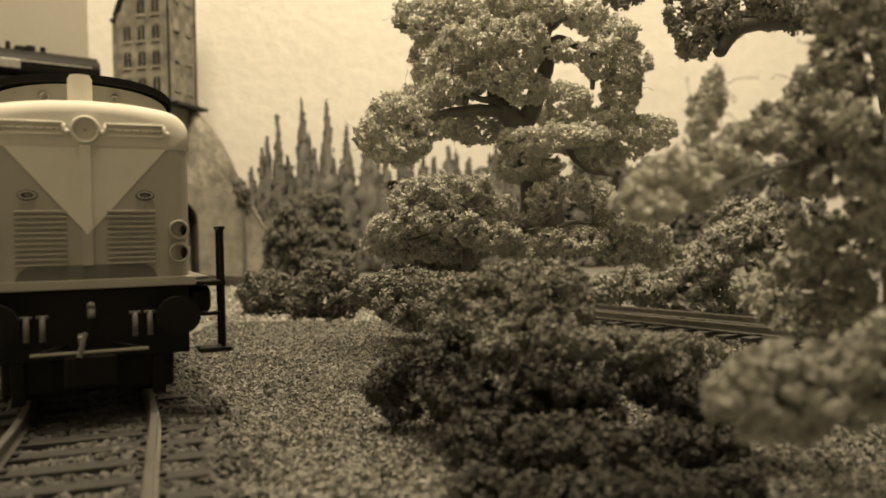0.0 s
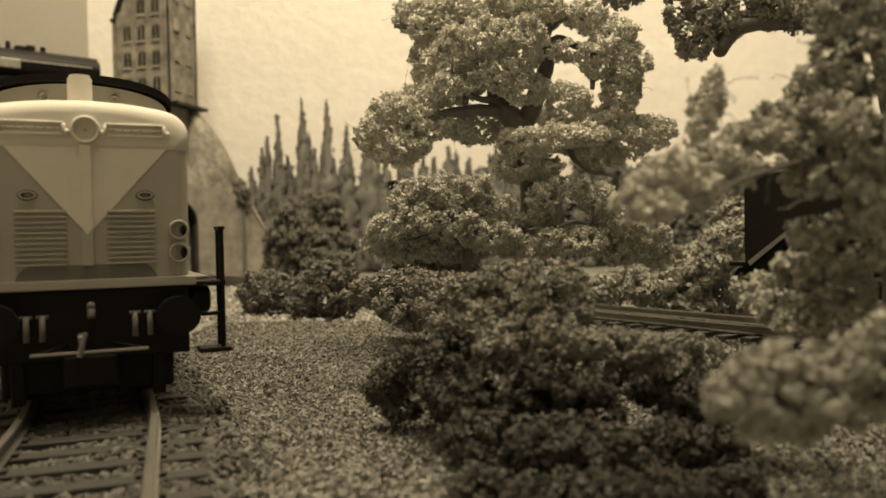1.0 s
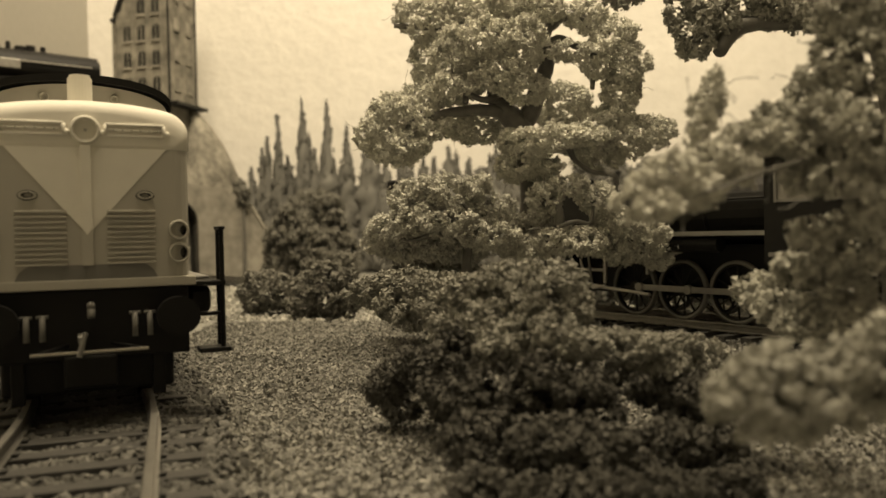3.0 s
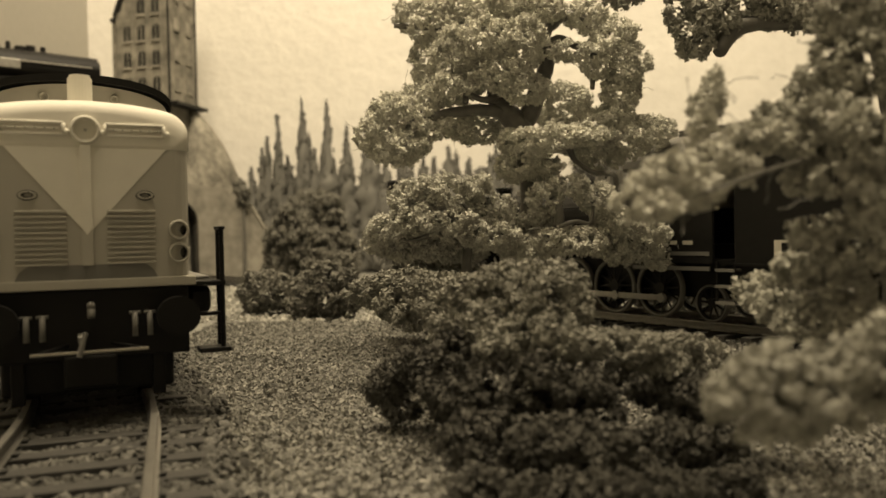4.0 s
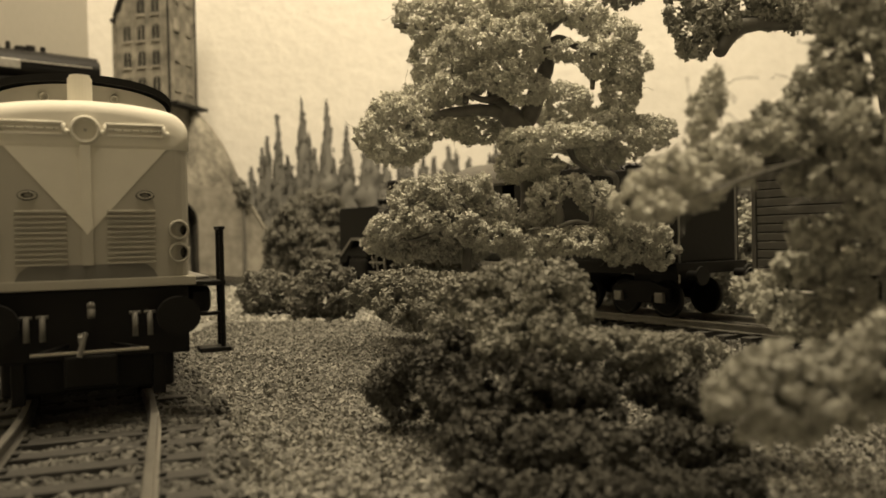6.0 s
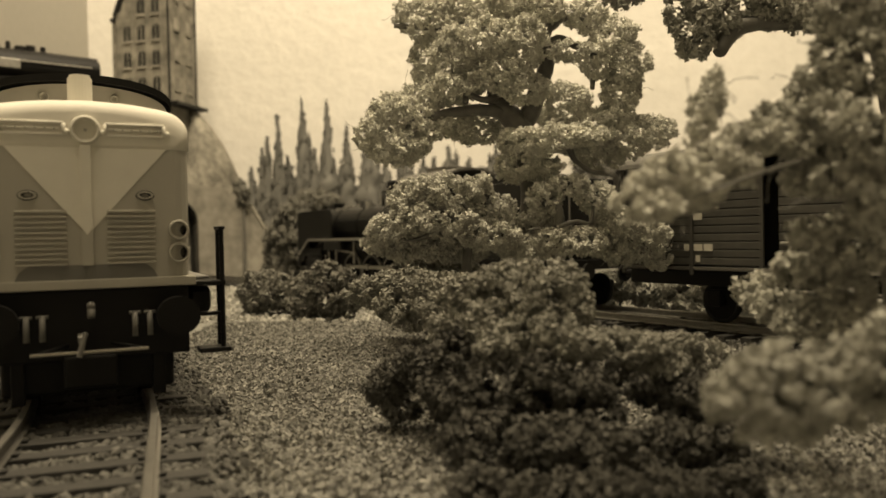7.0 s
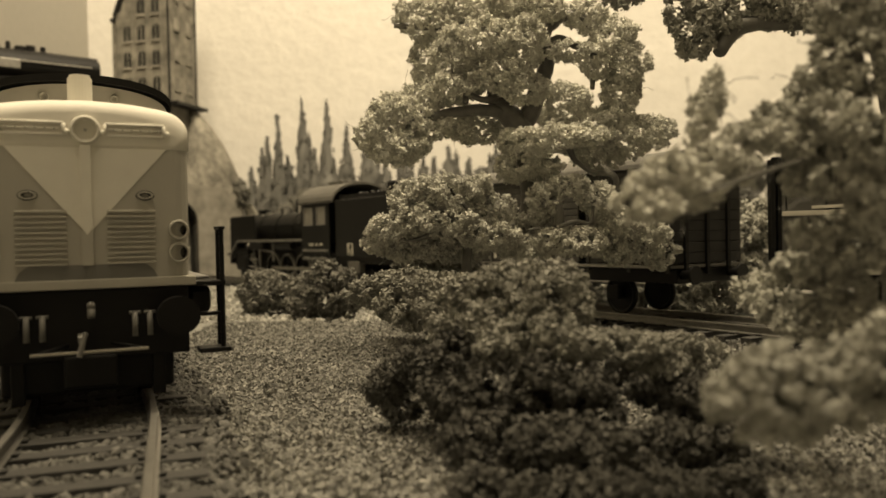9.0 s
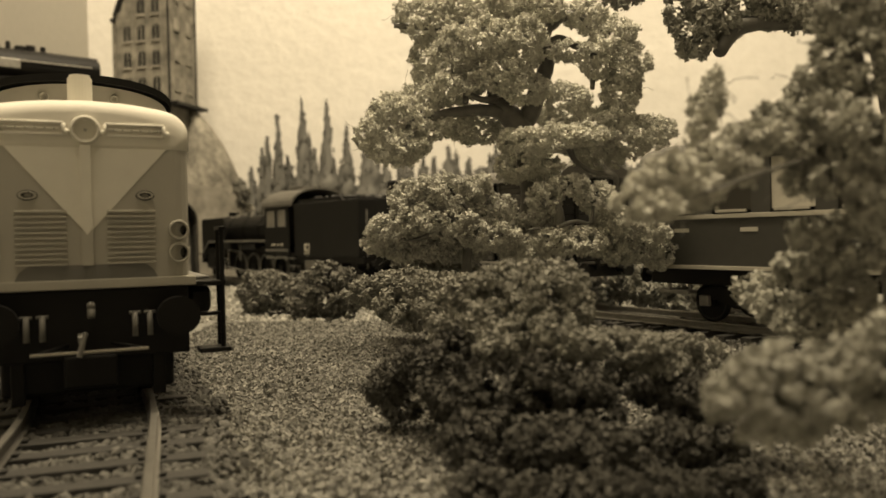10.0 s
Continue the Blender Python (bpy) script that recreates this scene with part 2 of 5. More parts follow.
# ---- foliage ----
def foam_lumps(rng, blobs, lump, crumb, cover, rough):
    """Crumbs over many small lumps that sit on the uneven skins of the given ellipsoids, with none buried deep inside."""
    mids = np.array([b[:3] for b in blobs])
    radii = np.array([b[3:] for b in blobs])
    at, size = [], []
    for m, r in zip(mids, radii):
        area = 4 * math.pi * (((r[0] * r[1]) ** 1.6 + (r[0] * r[2]) ** 1.6 + (r[1] * r[2]) ** 1.6) / 3) ** (1 / 1.6)
        n = max(int(1.15 * area / (math.pi * lump * lump)), 8)
        d = rng.normal(size=(n, 3))
        d /= np.linalg.norm(d, axis=1)[:, None]
        k = np.array([1.0 + rough * (noise.noise(Vector(m + q * r) * (0.16 / lump)) + 0.6 * noise.noise(Vector(m + q * r) * (0.5 / lump))) for q in d])
        k *= 1 - 0.22 * rng.random(n) ** 2
        keep = np.ones(n, bool)
        p = m + d * (r - 0.35 * lump).clip(0.4 * lump) * k[:, None]
        for m2, r2 in zip(mids, radii):
            keep &= (((p - m2) / r2) ** 2).sum(1) > 0.42
        at.append(p[keep])
        size.append((lump * rng.uniform(0.5, 1.35, n))[keep])
    at, size = np.concatenate(at), np.concatenate(size)
    each = np.maximum((4 * cover * size ** 2 / crumb ** 2).astype(int), 4)
    own = np.repeat(np.arange(len(at)), each)
    d = rng.normal(size=(len(own), 3))
    d /= np.linalg.norm(d, axis=1)[:, None]
    pts = at[own] + d * (size[own] * rng.uniform(0.72, 1.12, len(own)))[:, None]
    deep = np.full(len(pts), 9.0)
    for m, r in zip(mids, radii):
        deep = np.minimum(deep, (((pts - m) / r) ** 2).sum(1))
    return at, size, pts[deep > 0.5]


def crown(name, blobs, mat, parent, seed, lump=0.9, crumb=0.27, cover=0.5, rough=0.46, label="", floor=None):
    rng = np.random.default_rng(seed)
    at, size, pts = foam_lumps(rng, blobs, lump, crumb, cover, rough)
    if floor is not None:
        pts = pts[pts[:, 2] > floor]
        at[:, 2] = np.maximum(at[:, 2], floor + size * 0.7)
    v, f = grains(rng, pts, crumb * rng.uniform(0.6, 1.6, len(pts)), 0.3, "tet")
    ob = joined(name, v, f, mat, parent, label, smooth=False)
    v, f = grains(rng, at, size * 0.62, 0.15, "ico")
    joined("inner_foam", v, f, mat, parent, "dark inner foam", smooth=False)
    return ob


def limb(bm, pts, radii, n=9, seed=1):
    rings = []
    for i, (p, r) in enumerate(zip(pts, radii)):
        p = Vector(p)
        a = Vector(pts[max(i - 1, 0)])
        b = Vector(pts[min(i + 1, len(pts) - 1)])
        turn = (b - a).to_track_quat("Z", "Y").to_matrix()
        rings.append([p + turn @ Vector((math.cos(2 * math.pi * k / n), math.sin(2 * math.pi * k / n), 0)) * r
                      * (1 + 0.22 * noise.noise((p.x * 0.3 + k, p.y * 0.3 + seed, p.z * 0.3))) for k in range(n)])
    return loft(bm, rings)


def smooth_line(pts, steps=5):
    """A soft curve through a few points (x, y, z, radius)."""
    pts = [np.array(p, float) for p in pts]
    out = []
    ext = [2 * pts[0] - pts[1]] + pts + [2 * pts[-1] - pts[-2]]
    for a, b, c, d in zip(ext, ext[1:], ext[2:], ext[3:]):
        for k in range(steps):
            t = k / steps
            out.append(0.5 * ((2 * b) + (c - a) * t + (2 * a - 5 * b + 4 * c - d) * t * t + (3 * b - a - 3 * c + d) * t ** 3))
    out.append(pts[-1])
    return [tuple(p[:3]) for p in out], [max(p[3], 0.15) for p in out]


def branch(name, pts, parent, seed=1, label=""):
    a, r = smooth_line(pts)
    return part(name, limb(bmesh.new(), a, r, seed=seed), M_BARK, parent, label, smooth=True)


def threads(parent, blobs, count, seed):
    """Fine stray fibres that stand off the foliage."""
    rng = random.Random(seed)
    bm = bmesh.new()
    for _ in range(count):
        bx, by, bz, rx, ry, rz = rng.choice(blobs)
        d = Vector((rng.gauss(0, 1), rng.gauss(0, 1), rng.gauss(0, 1))).normalized()
        p = Vector((bx + d.x * rx, by + d.y * ry, bz + d.z * rz))
        way = (d + Vector((rng.gauss(0, 0.6), rng.gauss(0, 0.6), rng.gauss(0, 0.6)))).normalized()
        pts = [tuple(p)]
        for _ in range(5):
            way = (way + Vector((rng.gauss(0, 0.5), rng.gauss(0, 0.5), rng.gauss(0, 0.5)))).normalized()
            p = p + way * rng.uniform(0.5, 1.1)
            pts.append(tuple(p))
        limb(bm, pts, [0.05] * 6, n=4)
    return tagged(part("stray_fibre", bm, M_BARK, parent, "fine stray fibre fuzz"), kind="stuff")


def old_tree():
    t = thing("old_tree", Matrix(), "tall gnarled model tree with foam foliage clumps", "tree")
    branch("trunk", [(21.4, 206, 17.6, 3.8), (22.5, 206, 29.4, 2.9), (22.9, 205, 39.6, 2.6), (20, 204, 48.3, 2.9), (21, 203, 53.2, 3.2), (16.9, 203, 58.3, 2.9), (14.1, 203, 62.4, 2.0), (13.7, 204, 68.7, 1.3)], t, 2, "gnarled moulded trunk")
    branch("limb", [(21.1, 204, 54.8, 2.5), (24.2, 204, 61.2, 2.5), (26.1, 204, 66.3, 2.3), (27.8, 205, 71.5, 2.1), (27, 205, 76.6, 1.6), (29.2, 206, 81.9, 1.3)], t, 3)
    branch("limb", [(18.2, 203, 57.6, 2.0), (11.6, 201, 58.9, 1.6), (3, 199, 58, 1.3), (-5.5, 197, 55.8, 1.0), (-12.6, 197, 53.1, 0.6)], t, 4)
    branch("limb", [(14.5, 201, 61.7, 1.3), (10.3, 198, 61.1, 0.8), (6.7, 197, 62.4, 0.7), (6.3, 196, 60, 0.8)], t, 5)
    branch("limb", [(27, 205, 73.7, 1.3), (30.6, 206, 77.8, 1.0), (35.5, 205, 75.4, 0.9), (40.1, 203, 72.3, 0.6)], t, 6)
    branch("limb", [(28.4, 206, 80.5, 1.3), (32.9, 206, 83.6, 1.6), (39.2, 205, 81.2, 1.3), (44.1, 204, 78.2, 0.7)], t, 7)
    branch("limb", [(22.9, 205, 39.6, 1.8), (25.7, 201, 47.1, 1.3), (31.2, 199, 49.2, 1.0), (33.7, 199, 45.4, 0.7), (38.3, 200, 42.5, 0.6), (43.7, 201, 41.8, 0.7), (44.4, 202, 37.5, 0.6)], t, 8)
    branch("limb", [(18.2, 206, 83.6, 1.3), (3.5, 206, 80.3, 1.0), (-3.8, 205, 81.2, 0.9), (-11.4, 204, 81.4, 0.7)], t, 9)
    branch("limb", [(39, 201, 68.3, 0.7), (38.4, 200, 63.4, 0.6)], t, 10)
    crown("crown", OLD_TREE, M_LEAF_PALE, t, 11, label="crumbly foam foliage")
    threads(t, OLD_TREE, 150, 3)


OLD_TREE = [(-4, 205, 83.5, 7.3, 6.3, 5.4), (-3, 210, 74, 4.2, 5.5, 6.8), (10.9, 206, 86.7, 9.5, 7.6, 5.1), (22, 207, 87, 9.9, 7.9, 5.4), (26.8, 204, 85.1, 6.3, 5.4, 4.4),
     (10.4, 199, 75.5, 9.2, 7.4, 5.2), (20.2, 198, 74.4, 7.9, 7.2, 6.4), (3.3, 201, 71.9, 6.5, 5.6, 4.7), (15.1, 197, 67.9, 6.4, 5.9, 5.5), (20.8, 199, 64.7, 6.1, 5.5, 4.9),
     (2.4, 200, 64.1, 8.0, 6.4, 4.0), (-4.8, 202, 62.2, 6.5, 5.3, 4.1), (-10.5, 199, 57.6, 8.4, 6.8, 5.2), (-15.2, 198, 52.6, 7.6, 6.4, 5.2), (-11.3, 198, 49.4, 7.9, 6.4, 4.3),
     (-3.9, 200, 54.8, 5.6, 4.5, 3.4), (9.1, 212, 55.7, 7.2, 5.8, 3.6), (33.4, 222, 62.8, 8.9, 7.9, 6.9), (37.8, 205, 83.2, 5.4, 4.7, 4.1), (44.8, 204, 76, 6.3, 6.0, 5.7),
     (48, 203, 70, 5.0, 5.3, 5.6), (38.3, 201, 71.9, 5.3, 4.2, 3.1), (46.6, 205, 63.1, 5.4, 5.1, 4.7), (43.4, 206, 56.1, 7.3, 5.9, 4.4), (48.2, 205, 51.5, 7.3, 6.3, 5.4),
     (54.9, 208, 53.2, 5.8, 5.0, 4.2), (27.7, 194, 50.8, 10.5, 8.4, 2.5), (22.7, 193, 48.2, 6.3, 5.0, 2.4), (35.8, 197, 51.4, 5.5, 4.4, 2.7), (24, 212, 43.8, 5.6, 4.9, 4.3),
     (43, 212, 47.9, 6.5, 5.4, 4.3), (18.9, 214, 46.3, 4.3, 4.3, 4.3), (20.7, 197, 44.4, 5.5, 4.7, 4.0), (17.5, 197, 50.4, 3.6, 3.3, 3.0), (25.5, 198, 43.3, 4.6, 4.0, 3.4),
     (33.6, 201, 73.1, 4.3, 3.7, 3.1), (39.3, 201, 69.3, 4.0, 3.7, 3.4), (3, 206, 55.9, 5.7, 4.6, 3.2), (36.1, 203, 49, 5.3, 4.3, 2.5)]


def small_tree(name, label, mat, trunk, limbs, blobs, seed, lump=0.9, crumb=0.27, cover=0.5, rough=0.46, floor=None, fibres=30):
    t = thing(name, Matrix(), label, "tree")
    branch("trunk", trunk, t, seed, "dark moulded trunk")
    for i, pts in enumerate(limbs):
        branch("limb", pts, t, seed + i + 1)
    crown("crown", blobs, mat, t, seed, lump, crumb, cover, rough, "crumbly foam foliage", floor)
    if fibres:
        threads(t, blobs, fibres, seed)
    return t


def bush(name, label, mat, blobs, seed, lump=1.2, crumb=0.36, cover=0.6, rough=0.4, root=None):
    t = thing(name, Matrix(), label, "bush")
    bx, by, bz, rx, ry, rz = root or min(blobs, key=lambda b: b[2] - b[5])
    branch("stem", [(bx, by, -1.5, 1.2), (bx + 0.5, by, bz * 0.5, 1.0), (bx, by, bz, 0.6)], t, seed)
    crown("foliage", blobs, mat, t, seed, lump, crumb, cover, rough, "clumped foam foliage", floor=-0.4)
    return t


old_tree()
small_tree("fruit_tree", "low spreading model tree with pale foam leaves", M_LEAF_PALE,
           [(5.5, 189, 16, 1.4), (5.9, 188, 24.1, 1.1), (8.3, 187, 29.4, 0.8), (10.3, 187, 32.7, 0.5)],
           [[(6.2, 187, 25.4, 0.8), (-0.5, 185, 27.6, 0.7), (-7.1, 184, 26.4, 0.4), (-11, 184, 27.4, 0.3)], [(7.5, 186, 29.4, 0.7), (6.3, 185, 32.7, 0.5), (4.7, 185, 34.7, 0.4)]],
           [(1.1, 189, 37.7, 11.1, 8.9, 3.8), (-6.3, 187, 34, 6.1, 4.8, 3.5), (-12.4, 186, 29.2, 6.0, 4.8, 3.4), (-15.4, 186, 25.9, 3.4, 2.9, 2.3), (9.1, 189, 35.5, 6.1, 5.1, 4.1),
     (13.2, 190, 31.4, 5.3, 4.7, 4.1), (-0.4, 187, 30.9, 10.4, 8.3, 4.0), (8.8, 186, 27.4, 8.0, 6.4, 3.7), (-8.7, 190, 24.4, 7.6, 6.1, 2.9), (2.2, 196, 24, 9.4, 7.5, 3.9),
     (15.1, 190, 26.6, 4.4, 4.1, 3.8)], 21)
small_tree("fruit_tree", "low spreading model tree with dense foam leaves", M_LEAF_PALE,
           [(26.5, 195, 15.2, 1.4), (27.7, 193, 24.9, 1.2), (28.1, 190, 31.1, 1.2), (27.3, 189, 35.1, 0.7)],
           [[(27.8, 190, 29, 0.7), (32.1, 190, 30, 0.5), (35.5, 190, 29.6, 0.5), (36.3, 190, 33.6, 0.4)], [(27.6, 192, 27.7, 0.5), (23.4, 191, 28.5, 0.4), (20.7, 191, 28.1, 0.3)]],
           [(30.8, 191, 38.3, 4.7, 4.0, 3.2), (25, 192, 35.7, 5.3, 4.4, 3.6), (37.6, 193, 35.8, 5.7, 4.6, 3.6), (41.6, 196, 31.6, 4.5, 4.1, 3.6), (23.4, 196, 30.6, 5.1, 4.1, 3.0),
     (29.8, 193, 25.6, 9.2, 7.4, 3.6), (39.5, 200, 25.4, 7.7, 6.2, 4.3), (48.9, 207, 22.9, 7.7, 6.1, 4.5), (56.1, 209, 22, 5.8, 5.2, 4.5), (20.1, 193, 23.7, 6.8, 5.5, 3.3),
     (43.1, 200, 29.6, 6.2, 4.9, 3.1), (52.1, 199, 27.2, 5.2, 4.2, 2.8)], 31)
bush("low_bush", "low dark foam undergrowth beneath the fruit tree", M_LEAF_MID, [(2, 206, 9, 13, 8, 10), (14, 204, 9, 10, 8, 9), (-8, 206, 14, 8, 7, 7)], 45, 1.8, 0.5)
spreading = bush("spreading_bush", "spreading foam bush with an overhanging side", M_LEAF_MID,
     [(-12.3, 146, 17.2, 5.2, 4.1, 2.7), (-6.4, 142, 19.2, 6.1, 4.9, 2.2), (-8, 138, 15.3, 4.7, 3.7, 2.8), (-4.9, 132, 13.9, 3.5, 2.9, 2.2), (-0.5, 130, 19.1, 5.6, 4.5, 2.4),
     (1.2, 120, 16.3, 5.2, 4.2, 3.1), (6.1, 112, 18.9, 5.2, 4.1, 2.9), (9.1, 106, 21.6, 4.7, 3.8, 2.0), (13.3, 103, 22.2, 4.1, 3.3, 1.7), (16, 102, 20.8, 2.8, 2.4, 2.0),
     (17, 101, 17.7, 1.9, 2.5, 3.1), (12.5, 100, 19.3, 4.2, 3.5, 2.8), (7, 104, 16.1, 5.3, 4.2, 2.6), (11.7, 97, 15.7, 4.5, 3.6, 2.1), (21.6, 98, 13.2, 6.0, 4.8, 1.8),
     (28.8, 104, 11.7, 5.6, 4.5, 1.9), (36.3, 112, 9.5, 4.5, 3.6, 2.1), (15.1, 95, 13.9, 4.5, 3.6, 2.2), (25.7, 99, 10.6, 5.3, 4.3, 1.7), (8.6, 98, 13.2, 5.0, 4.0, 2.6),
     (1, 112, 13.4, 3.8, 3.2, 2.6)], 58, 0.75, 0.24)
# the overhang's shade is put into this bush's foam colour
broad = bush("broad_bush", "broad dark foam bush on the flock-strewn ground, overhang shade in its colour", M_LEAF_SHADE,
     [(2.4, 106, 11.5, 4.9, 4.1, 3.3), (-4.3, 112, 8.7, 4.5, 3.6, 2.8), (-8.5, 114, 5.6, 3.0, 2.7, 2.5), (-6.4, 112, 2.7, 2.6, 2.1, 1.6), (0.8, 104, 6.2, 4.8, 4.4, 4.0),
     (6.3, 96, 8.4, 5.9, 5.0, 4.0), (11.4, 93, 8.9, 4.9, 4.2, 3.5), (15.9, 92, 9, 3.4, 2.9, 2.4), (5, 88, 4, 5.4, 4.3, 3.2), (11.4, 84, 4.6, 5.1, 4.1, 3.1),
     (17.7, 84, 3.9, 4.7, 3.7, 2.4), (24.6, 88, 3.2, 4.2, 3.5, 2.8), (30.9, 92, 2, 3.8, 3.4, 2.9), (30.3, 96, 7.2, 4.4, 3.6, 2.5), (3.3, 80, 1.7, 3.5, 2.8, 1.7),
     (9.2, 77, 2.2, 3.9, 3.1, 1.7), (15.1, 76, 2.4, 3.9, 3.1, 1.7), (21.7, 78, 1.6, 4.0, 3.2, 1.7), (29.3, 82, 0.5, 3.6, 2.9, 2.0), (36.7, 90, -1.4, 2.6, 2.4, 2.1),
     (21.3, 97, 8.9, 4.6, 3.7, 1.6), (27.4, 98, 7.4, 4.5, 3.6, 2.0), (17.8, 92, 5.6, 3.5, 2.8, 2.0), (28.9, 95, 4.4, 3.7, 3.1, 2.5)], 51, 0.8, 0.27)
branch("limb", [(6, 101, 4, 0.8), (1, 116, 13, 0.6), (-8, 140, 17, 0.4)], spreading, 55)
branch("limb", [(6, 97, 3, 0.7), (14, 97, 7, 0.5), (22, 99, 9, 0.45), (31, 104, 10, 0.3)], broad, 56)
small_tree("drooping_tree", "model tree with drooping pale foam foliage", M_LEAF_PALE,
           [(51.1, 84, -1.7, 1.6), (50.7, 84, 21.3, 1.3), (45.5, 82, 31.5, 0.9), (39.3, 80, 34.9, 0.6), (34.9, 79, 36, 0.3)],
           [[(39.3, 80, 34.9, 0.3), (32.5, 76, 33.2, 0.2), (27.9, 72.5, 32, 0.2), (24.6, 71, 31, 0.1), (22.2, 71, 30.2, 0.1)]],
           [(18.1, 71, 31.3, 1.8, 1.7, 1.6), (16.9, 70.3, 29.6, 1.7, 1.6, 1.5), (19, 69.6, 29.5, 1.8, 1.7, 1.5), (20.7, 71, 32.6, 2.2, 2.0, 1.8), (22.1, 72.4, 30.8, 1.9, 1.8, 1.7),
     (24.6, 73.8, 31.1, 1.6, 1.6, 1.6), (25.2, 75.3, 33.9, 2.4, 2.0, 1.6), (27, 82.4, 38.6, 1.3, 2.0, 2.8), (29.5, 85.2, 42.3, 1.0, 1.7, 2.5), (29.2, 78.1, 35.7, 2.6, 2.1, 1.5),
     (28.9, 76.7, 33.1, 2.2, 1.9, 1.6), (33.1, 79.5, 36.4, 2.5, 2.0, 1.4), (29.4, 71, 29.3, 0.8, 0.7, 0.6)], 61, 0.7, 0.26, fibres=20)
# foam darker than on drooping_tree, so the shade sits in the colour
small_tree("shaded_tree", "model tree with foam foliage toned darker for shade", M_LEAF,
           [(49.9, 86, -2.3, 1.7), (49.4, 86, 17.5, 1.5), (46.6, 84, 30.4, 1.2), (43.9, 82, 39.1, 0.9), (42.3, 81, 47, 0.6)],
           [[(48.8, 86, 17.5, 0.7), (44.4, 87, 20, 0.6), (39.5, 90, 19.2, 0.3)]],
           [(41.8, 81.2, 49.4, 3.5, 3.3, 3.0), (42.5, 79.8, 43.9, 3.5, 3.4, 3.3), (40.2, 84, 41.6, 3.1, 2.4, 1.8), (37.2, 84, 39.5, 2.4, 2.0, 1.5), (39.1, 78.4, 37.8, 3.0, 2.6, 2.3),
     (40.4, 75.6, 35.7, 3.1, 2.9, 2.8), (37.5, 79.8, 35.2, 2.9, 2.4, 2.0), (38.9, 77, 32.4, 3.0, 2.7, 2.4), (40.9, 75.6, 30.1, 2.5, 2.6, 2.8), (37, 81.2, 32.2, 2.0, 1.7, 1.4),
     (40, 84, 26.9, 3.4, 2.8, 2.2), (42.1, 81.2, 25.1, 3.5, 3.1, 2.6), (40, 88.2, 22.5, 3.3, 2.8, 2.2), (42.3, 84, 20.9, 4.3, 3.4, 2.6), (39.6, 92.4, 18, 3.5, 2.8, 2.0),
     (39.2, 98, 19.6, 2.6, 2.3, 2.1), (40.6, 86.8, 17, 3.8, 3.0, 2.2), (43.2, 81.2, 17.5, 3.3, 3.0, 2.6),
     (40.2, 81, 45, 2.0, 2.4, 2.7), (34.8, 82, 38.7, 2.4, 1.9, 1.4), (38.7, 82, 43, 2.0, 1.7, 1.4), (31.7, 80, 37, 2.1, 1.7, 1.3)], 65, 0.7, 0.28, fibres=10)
bush("near_bush", "pale foam bush leaning over the ground", M_LEAF,
     [(36.5, 59.8, 17, 3.5, 3.7, 3.9), (20.4, 54.6, 16.2, 1.6, 1.5, 1.4), (19.6, 54.6, 15.2, 1.3, 1.2, 1.1), (22.3, 55.9, 17.3, 1.8, 1.6, 1.4), (25.5, 57.2, 17.9, 2.2, 1.8, 1.4),
     (22.7, 54.6, 15.2, 1.9, 1.8, 1.7), (26.1, 55.9, 15.4, 2.3, 2.1, 1.9), (21.7, 54.6, 13, 1.4, 1.2, 0.9), (25.2, 55.9, 13.2, 1.8, 1.5, 1.1), (29.8, 58.5, 16.7, 2.4, 2.1, 1.9),
     (30.6, 58.5, 14.2, 2.2, 2.0, 1.7), (32.3, 58.5, 17.3, 2.0, 2.3, 2.6)], 71, 0.7, 0.27, root=(38, 59.8, 17, 1, 1, 1))
small_tree("side_tree", "tall model tree with hanging foam foliage", M_LEAF,
           [(82, 136, -1.5, 3.6), (81, 136, 30, 3.0), (77, 135, 52, 2.4), (72, 134, 68, 1.8)],
           [[(74.7, 134, 59.8, 2.1), (63.3, 134, 61.7, 1.3), (52.9, 132, 61.4, 1.3), (48.3, 131, 59.8, 1.5), (45.8, 130, 56.2, 1.1)], [(68, 134, 66, 1.4), (50, 137, 70, 1.0), (33, 140, 69, 0.6)]],
           [(42.1, 132, 60.9, 3.5, 3.8, 4.1), (46.3, 133, 62, 4.3, 3.9, 3.5), (50.9, 134, 64.6, 4.8, 3.8, 2.7), (56.2, 134, 64.2, 4.8, 3.8, 2.5), (61.9, 134, 63.9, 4.8, 3.8, 2.7),
     (64.1, 128, 63, 4.9, 4.4, 3.9), (32.8, 140, 68.3, 3.2, 2.6, 1.5),
     (42.7, 131, 58, 3.2, 2.7, 2.2), (40.6, 132, 63.3, 2.9, 2.9, 2.9), (59.5, 134, 63, 4.5, 3.6, 1.9)], 81, 1.0, 0.34)
bush("track_hedge", "rough foam hedge behind the main track", M_LEAF,
     [(98.1, 266, 22.8, 10.7, 9.9, 9.0), (108.3, 270, 29.3, 8.3, 7.9, 7.5), (87.8, 264, 15.5, 11.8, 9.8, 7.7), (98.3, 262, 9.8, 10.1, 9.1, 8.1), (77.3, 264, 7.2, 11.4, 9.1, 6.5),
     (85.1, 262, 2.5, 8.9, 7.1, 4.9), (111.3, 266, 18.8, 8.2, 9.2, 10.3), (67, 272, 8.8, 8.4, 7.3, 6.3), (58, 280, 7.1, 9.5, 7.8, 6.0), (99.2, 274, 33.5, 7.6, 6.1, 4.7)], 91, 1.6, 0.6)
